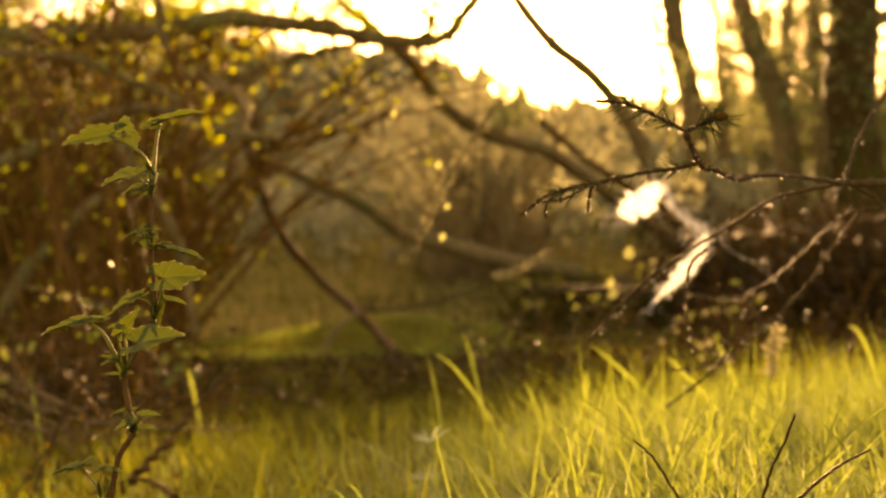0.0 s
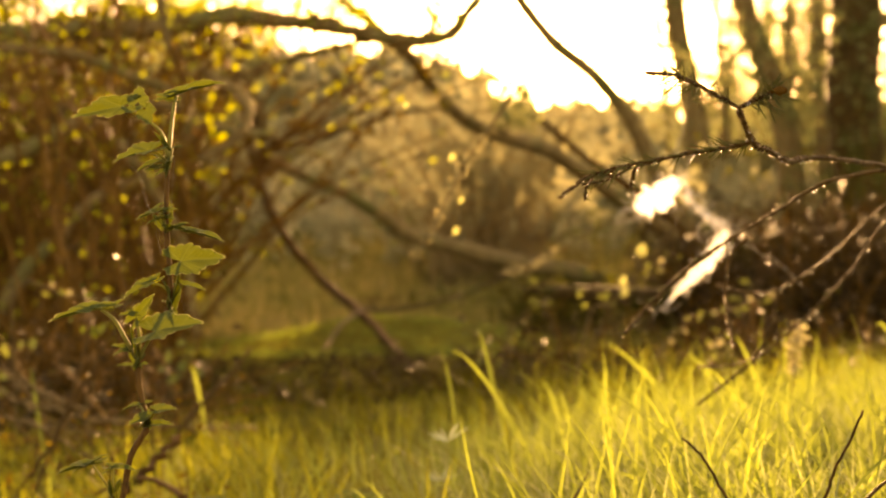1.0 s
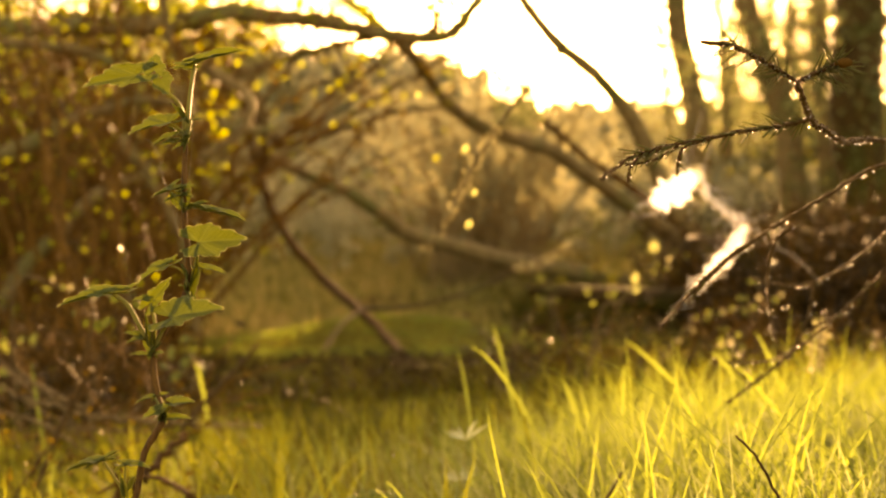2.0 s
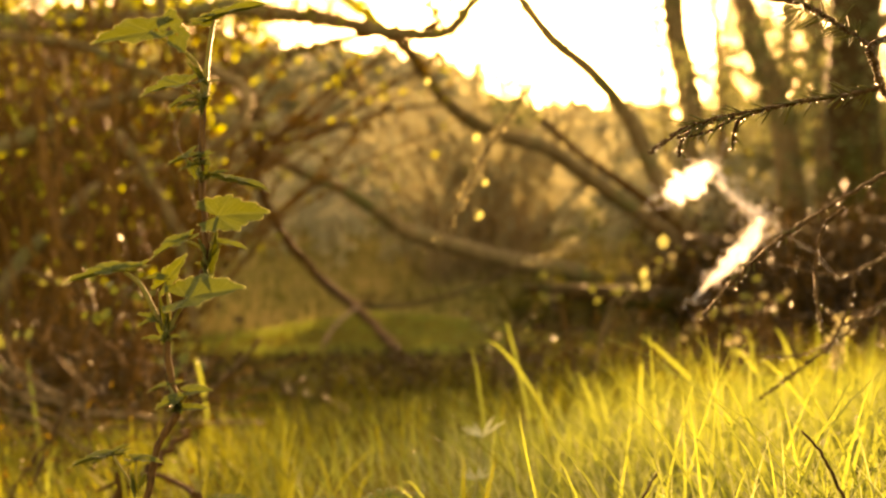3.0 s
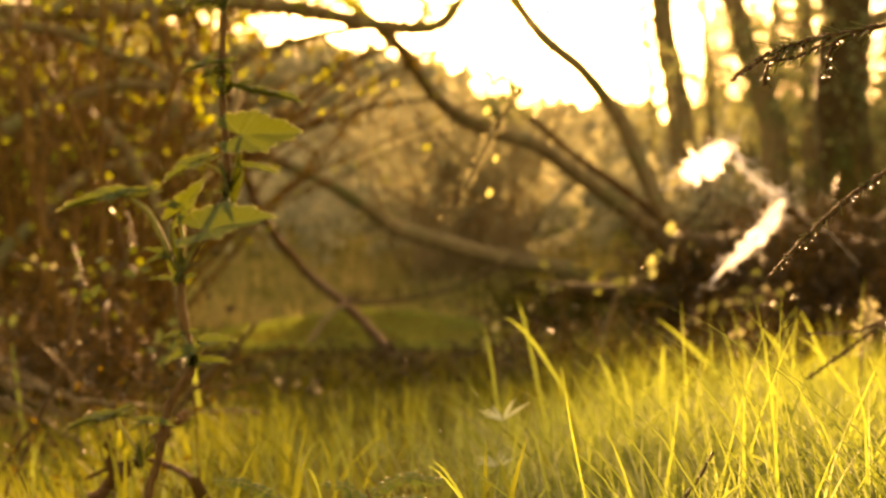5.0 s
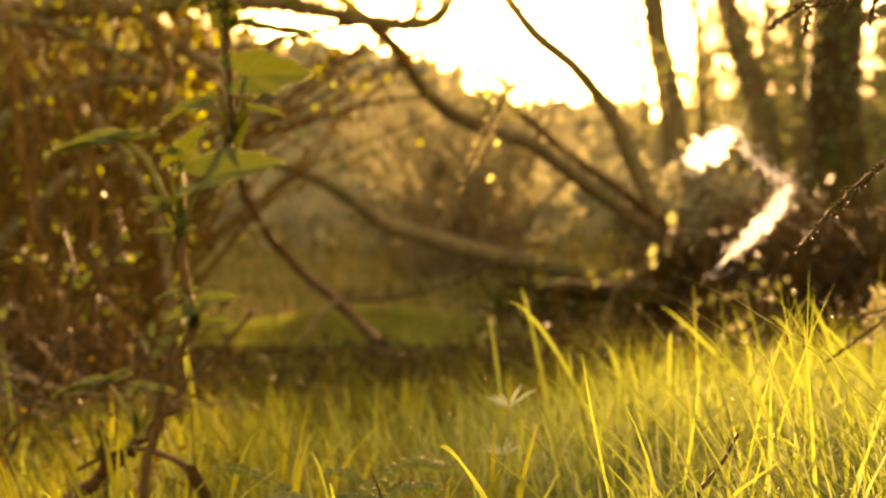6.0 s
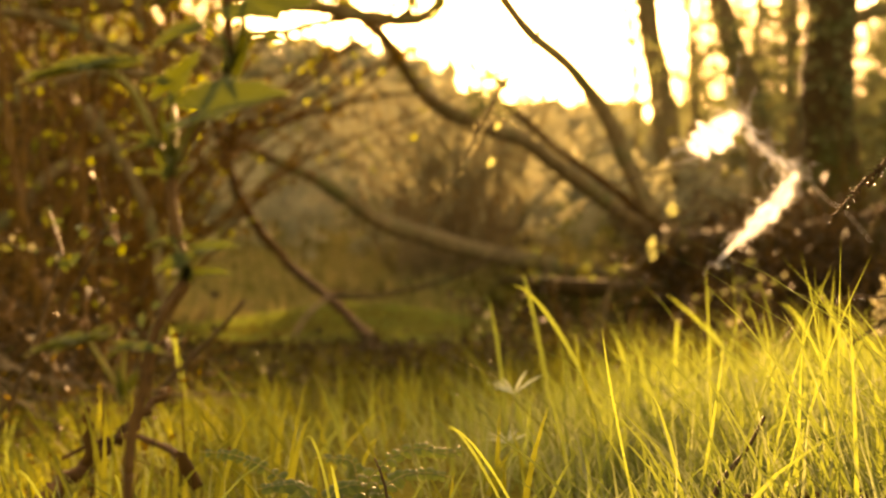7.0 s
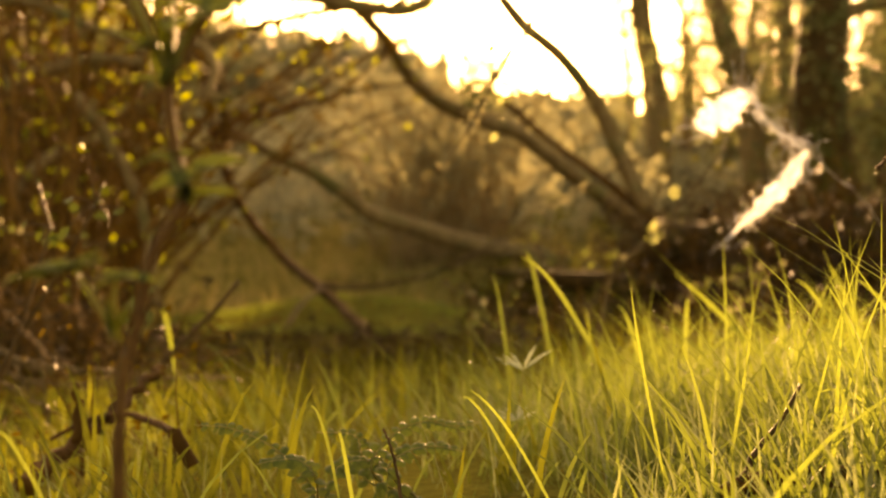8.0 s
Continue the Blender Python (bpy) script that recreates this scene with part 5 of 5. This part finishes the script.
for line, r in (([(-1.152, 3.5, 0.082), (-1.061, 3.5, 0.023), (-0.957, 3.5, -0.03), (-0.814, 3.5, -0.04), (-0.67, 3.5, -0.023)], 0.008),
                ([(-1.025, 3.3, 0.063), (-0.915, 3.3, 0.032), (-0.793, 3.3, 0.01), (-0.647, 3.3, -0.003), (-0.476, 3.3, -0.011)], 0.009),
                ([(-1.02, 3.1, 0.05), (-0.929, 3.1, 0.032), (-0.85, 3.1, -0.014), (-0.759, 3.1, -0.077)], 0.007),
                ([(-1.043, 3.4, 0.103), (-0.968, 3.4, 0.04), (-0.918, 3.4, -0.036), (-0.893, 3.4, -0.138)], 0.006),
                ([(-0.791, 3, -0.116), (-0.779, 3, -0.028), (-0.79, 3, 0.06), (-0.773, 3, 0.137)], 0.005),
                ([(-1.171, 3.6, 0.127), (-1.064, 3.6, 0.032), (-0.93, 3.6, -0.023)], 0.006)):
    stick("brown dead stick in the brush pile", line, r * 0.62, r * 0.4, STICK, 0.3, 0.003)
stick("dark thin twig leaning on the grass", [(-0.46, 3.1, 0.19), (-0.504, 3.14, 0.14), (-0.53, 3.18, 0.116), (-0.569, 3.22, 0.08), (-0.625, 3.26, 0.025), (-0.682, 3.3, -0.047)], 0.0035, 0.006, TWIG, 0.35)
root = stick("dark crooked root rising from the grass", [(-0.536, 1.95, 0.03), (-0.525, 2.02, 0.041), (-0.511, 2.09, 0.052), (-0.495, 2.16, 0.069), (-0.475, 2.23, 0.094), (-0.46, 2.3, 0.111)], 0.0085, 0.004, BARK_WARM, 0.35, 0.004)
limb(root, "side_root", BARK_WARM, [(-0.508, 2.05, 0.056), (-0.502, 2.05, 0.088), (-0.508, 2.05, 0.119)], 0.006, 0.003, 0.3, 0.002)
cutstick = stick("dead brown stick with a sawn end", [(-0.595, 2.3, 0.023), (-0.53, 2.2, 0.057), (-0.469, 2.1, 0.08), (-0.417, 2, 0.084), (-0.38, 1.9, 0.088)], 0.0025, 0.004, BARK_WARM)
limb(cutstick, "sawn_end", BARK_WARM, [(-0.381, 1.9, 0.089), (-0.372, 1.9, 0.073), (-0.363, 1.9, 0.057)], 0.0066, 0.0062, 0.1)
stick("thin dry twig standing in the grass", [(0.125, 1.15, 0.26), (0.14, 1.167, 0.246), (0.153, 1.183, 0.227), (0.169, 1.2, 0.202)], 0.0008, 0.0012, TWIG)
stick("thin dry twig standing in the grass", [(0.224, 1.05, 0.29), (0.221, 1.067, 0.27), (0.215, 1.083, 0.247), (0.212, 1.1, 0.221)], 0.0008, 0.0012, TWIG)
stick("thin dry twig standing in the grass", [(0.292, 1.1, 0.257), (0.271, 1.1, 0.247), (0.254, 1.1, 0.235), (0.235, 1.1, 0.219)], 0.0008, 0.0014, TWIG)
stub = stick("mossy broken stub on the ground", [(0.036, 1.5, 0.102), (0.058, 1.512, 0.109), (0.091, 1.525, 0.111), (0.134, 1.538, 0.11), (0.178, 1.55, 0.109)], 0.0065, 0.008, BARK_WARM, 0.3)
limb(stub, "shoot", TWIG, [(0.051, 1.5, 0.114), (0.065, 1.507, 0.134), (0.082, 1.513, 0.153), (0.096, 1.52, 0.175)], 0.0022, 0.0013, 0.3, 0.0005)
stick("thin branched weed stem among the fern", [(-0.169, 1.55, 0.09), (-0.172, 1.55, 0.11), (-0.177, 1.55, 0.129), (-0.182, 1.55, 0.141)], 0.0014, 0.0008, TWIG)

# ---- fern ----
fern = thing("fern", "low fern with small rounded blue-green leaflets in the grass", "fern")


def round_leaflet(length, width):
    """A rounded, cupped leaflet, one mesh for all fronds."""
    p = Shape()
    ring = [(0.5 * length * (1 - math.cos(w)), 0.5 * width * math.sin(w), -0.22 * length * (1 - math.cos(w)) * 0.5) for w in np.linspace(0, 2 * math.pi, 13)[:-1]]
    p.add([(0.45 * length, 0, 0.16 * length)] + ring, [(0, 1 + i, 1 + (i + 1) % 12) for i in range(12)])
    me = bpy.data.meshes.new("leaflet")
    me.from_pydata(p.v, [], p.f)
    me.materials.append(FERN)
    me.shade_smooth()
    return me


LEAFLET = round_leaflet(1.0, 0.85)


def frond(pts, size, pairs=16):
    """A curled frond: a rib set with paired round leaflets."""
    s = Shape()
    c = s.tube(pts, 0.0011, 0.0005, 5, 10)
    rib = s.put("frond", PETIOLE, fern)
    for i in range(pairs):
        k = 0.12 + 0.86 * i / pairs
        q = c[int(k * (len(c) - 1))]
        d = (c[min(len(c) - 1, int(k * (len(c) - 1)) + 1)] - q).normalized()
        for sgn in (1, -1):
            ln = size * (1.15 - 0.6 * k) * rng.uniform(0.85, 1.15)
            x = (d.cross(Vector((0, -0.6, 0.8))).normalized() * sgn + d * 0.4 + Vector((0, 0, rng.uniform(-0.25, 0.15)))).normalized()
            y = Vector((0.2 * rng.normal(), -0.4, 1)).cross(x).normalized()
            ob = new("leaflet", LEAFLET)
            ob.parent = rib
            ob.matrix_basis = Matrix.Translation(q) @ Matrix((x, y, x.cross(y))).transposed().to_4x4() @ Matrix.Scale(ln, 4)


CROWN = Vector((-0.239, 1.75, 0.047))
CROWN = (CROWN.x, CROWN.y, ground_z(CROWN.x, CROWN.y))
frond([CROWN] + [(-0.244, 1.72, 0.076), (-0.274, 1.72, 0.103), (-0.305, 1.72, 0.117), (-0.335, 1.72, 0.12)], 0.0105)
frond([CROWN] + [(-0.235, 1.68, 0.083), (-0.248, 1.68, 0.098), (-0.265, 1.68, 0.098), (-0.281, 1.68, 0.095)], 0.0105, 12)
frond([CROWN] + [(-0.223, 1.7, 0.079), (-0.218, 1.7, 0.09), (-0.2, 1.7, 0.095), (-0.182, 1.7, 0.088)], 0.0105, 12)
CROWN2 = (CROWN[0] + 0.1, CROWN[1], ground_z(CROWN[0] + 0.1, CROWN[1]))
frond([CROWN2] + [(-0.191, 1.7, 0.084), (-0.178, 1.7, 0.113), (-0.151, 1.7, 0.126), (-0.129, 1.7, 0.122), (-0.107, 1.7, 0.125)], 0.0105)
frond([CROWN2] + [(-0.178, 1.66, 0.091), (-0.165, 1.66, 0.108), (-0.143, 1.66, 0.112), (-0.122, 1.66, 0.108)], 0.0105, 13)
frond([CROWN2] + [(-0.197, 1.75, 0.07), (-0.202, 1.75, 0.094), (-0.209, 1.75, 0.108), (-0.239, 1.75, 0.11)], 0.0105, 12)

# ---- whorled flower ----
flower = thing("whorled_herb", "herb with pale starry whorls on a thin stem in grass", "herb")
HEAD, LOW = (-0.042, 2.03, 0.135), (-0.049, 2.02, 0.083)
FOOT = (LOW[0] - 0.01, LOW[1], ground_z(LOW[0], LOW[1]) - 0.01)
limb(flower, "stem", PETIOLE, [FOOT, LOW, HEAD], 0.0014, 0.001, 0.1)
for at_, ln, n in ((HEAD, 0.034, 8), (LOW, 0.026, 7)):
    for i in range(n):
        a = 2 * math.pi * i / n + 0.3
        s = Shape()
        s.leaflet(at_, (math.cos(a), 0.6 * math.sin(a), 0.2 + 0.8 * rng.random()), (0, -0.6, 0.6), ln * rng.uniform(0.8, 1.15), 0.0036)
        s.put("petal", PETAL, flower)

# ---- dry seed head ----
seed = thing("dry_seed_head", "frayed pale dry seed head on a stalk", "seed head")
TOPS = [(0.608, 2.75, 0.092), (0.613, 2.75, 0.15), (0.618, 2.75, 0.199), (0.628, 2.75, 0.243)]
limb(seed, "stalk", GRASS_DRY, [(TOPS[0][0], TOPS[0][1], ground_z(TOPS[0][0], TOPS[0][1]) - 0.01)] + TOPS[1:], 0.003, 0.002)
tufts(seed, TOPS[1:], 90, 0.005, 0.014, LICHEN, "pale frayed fluff")
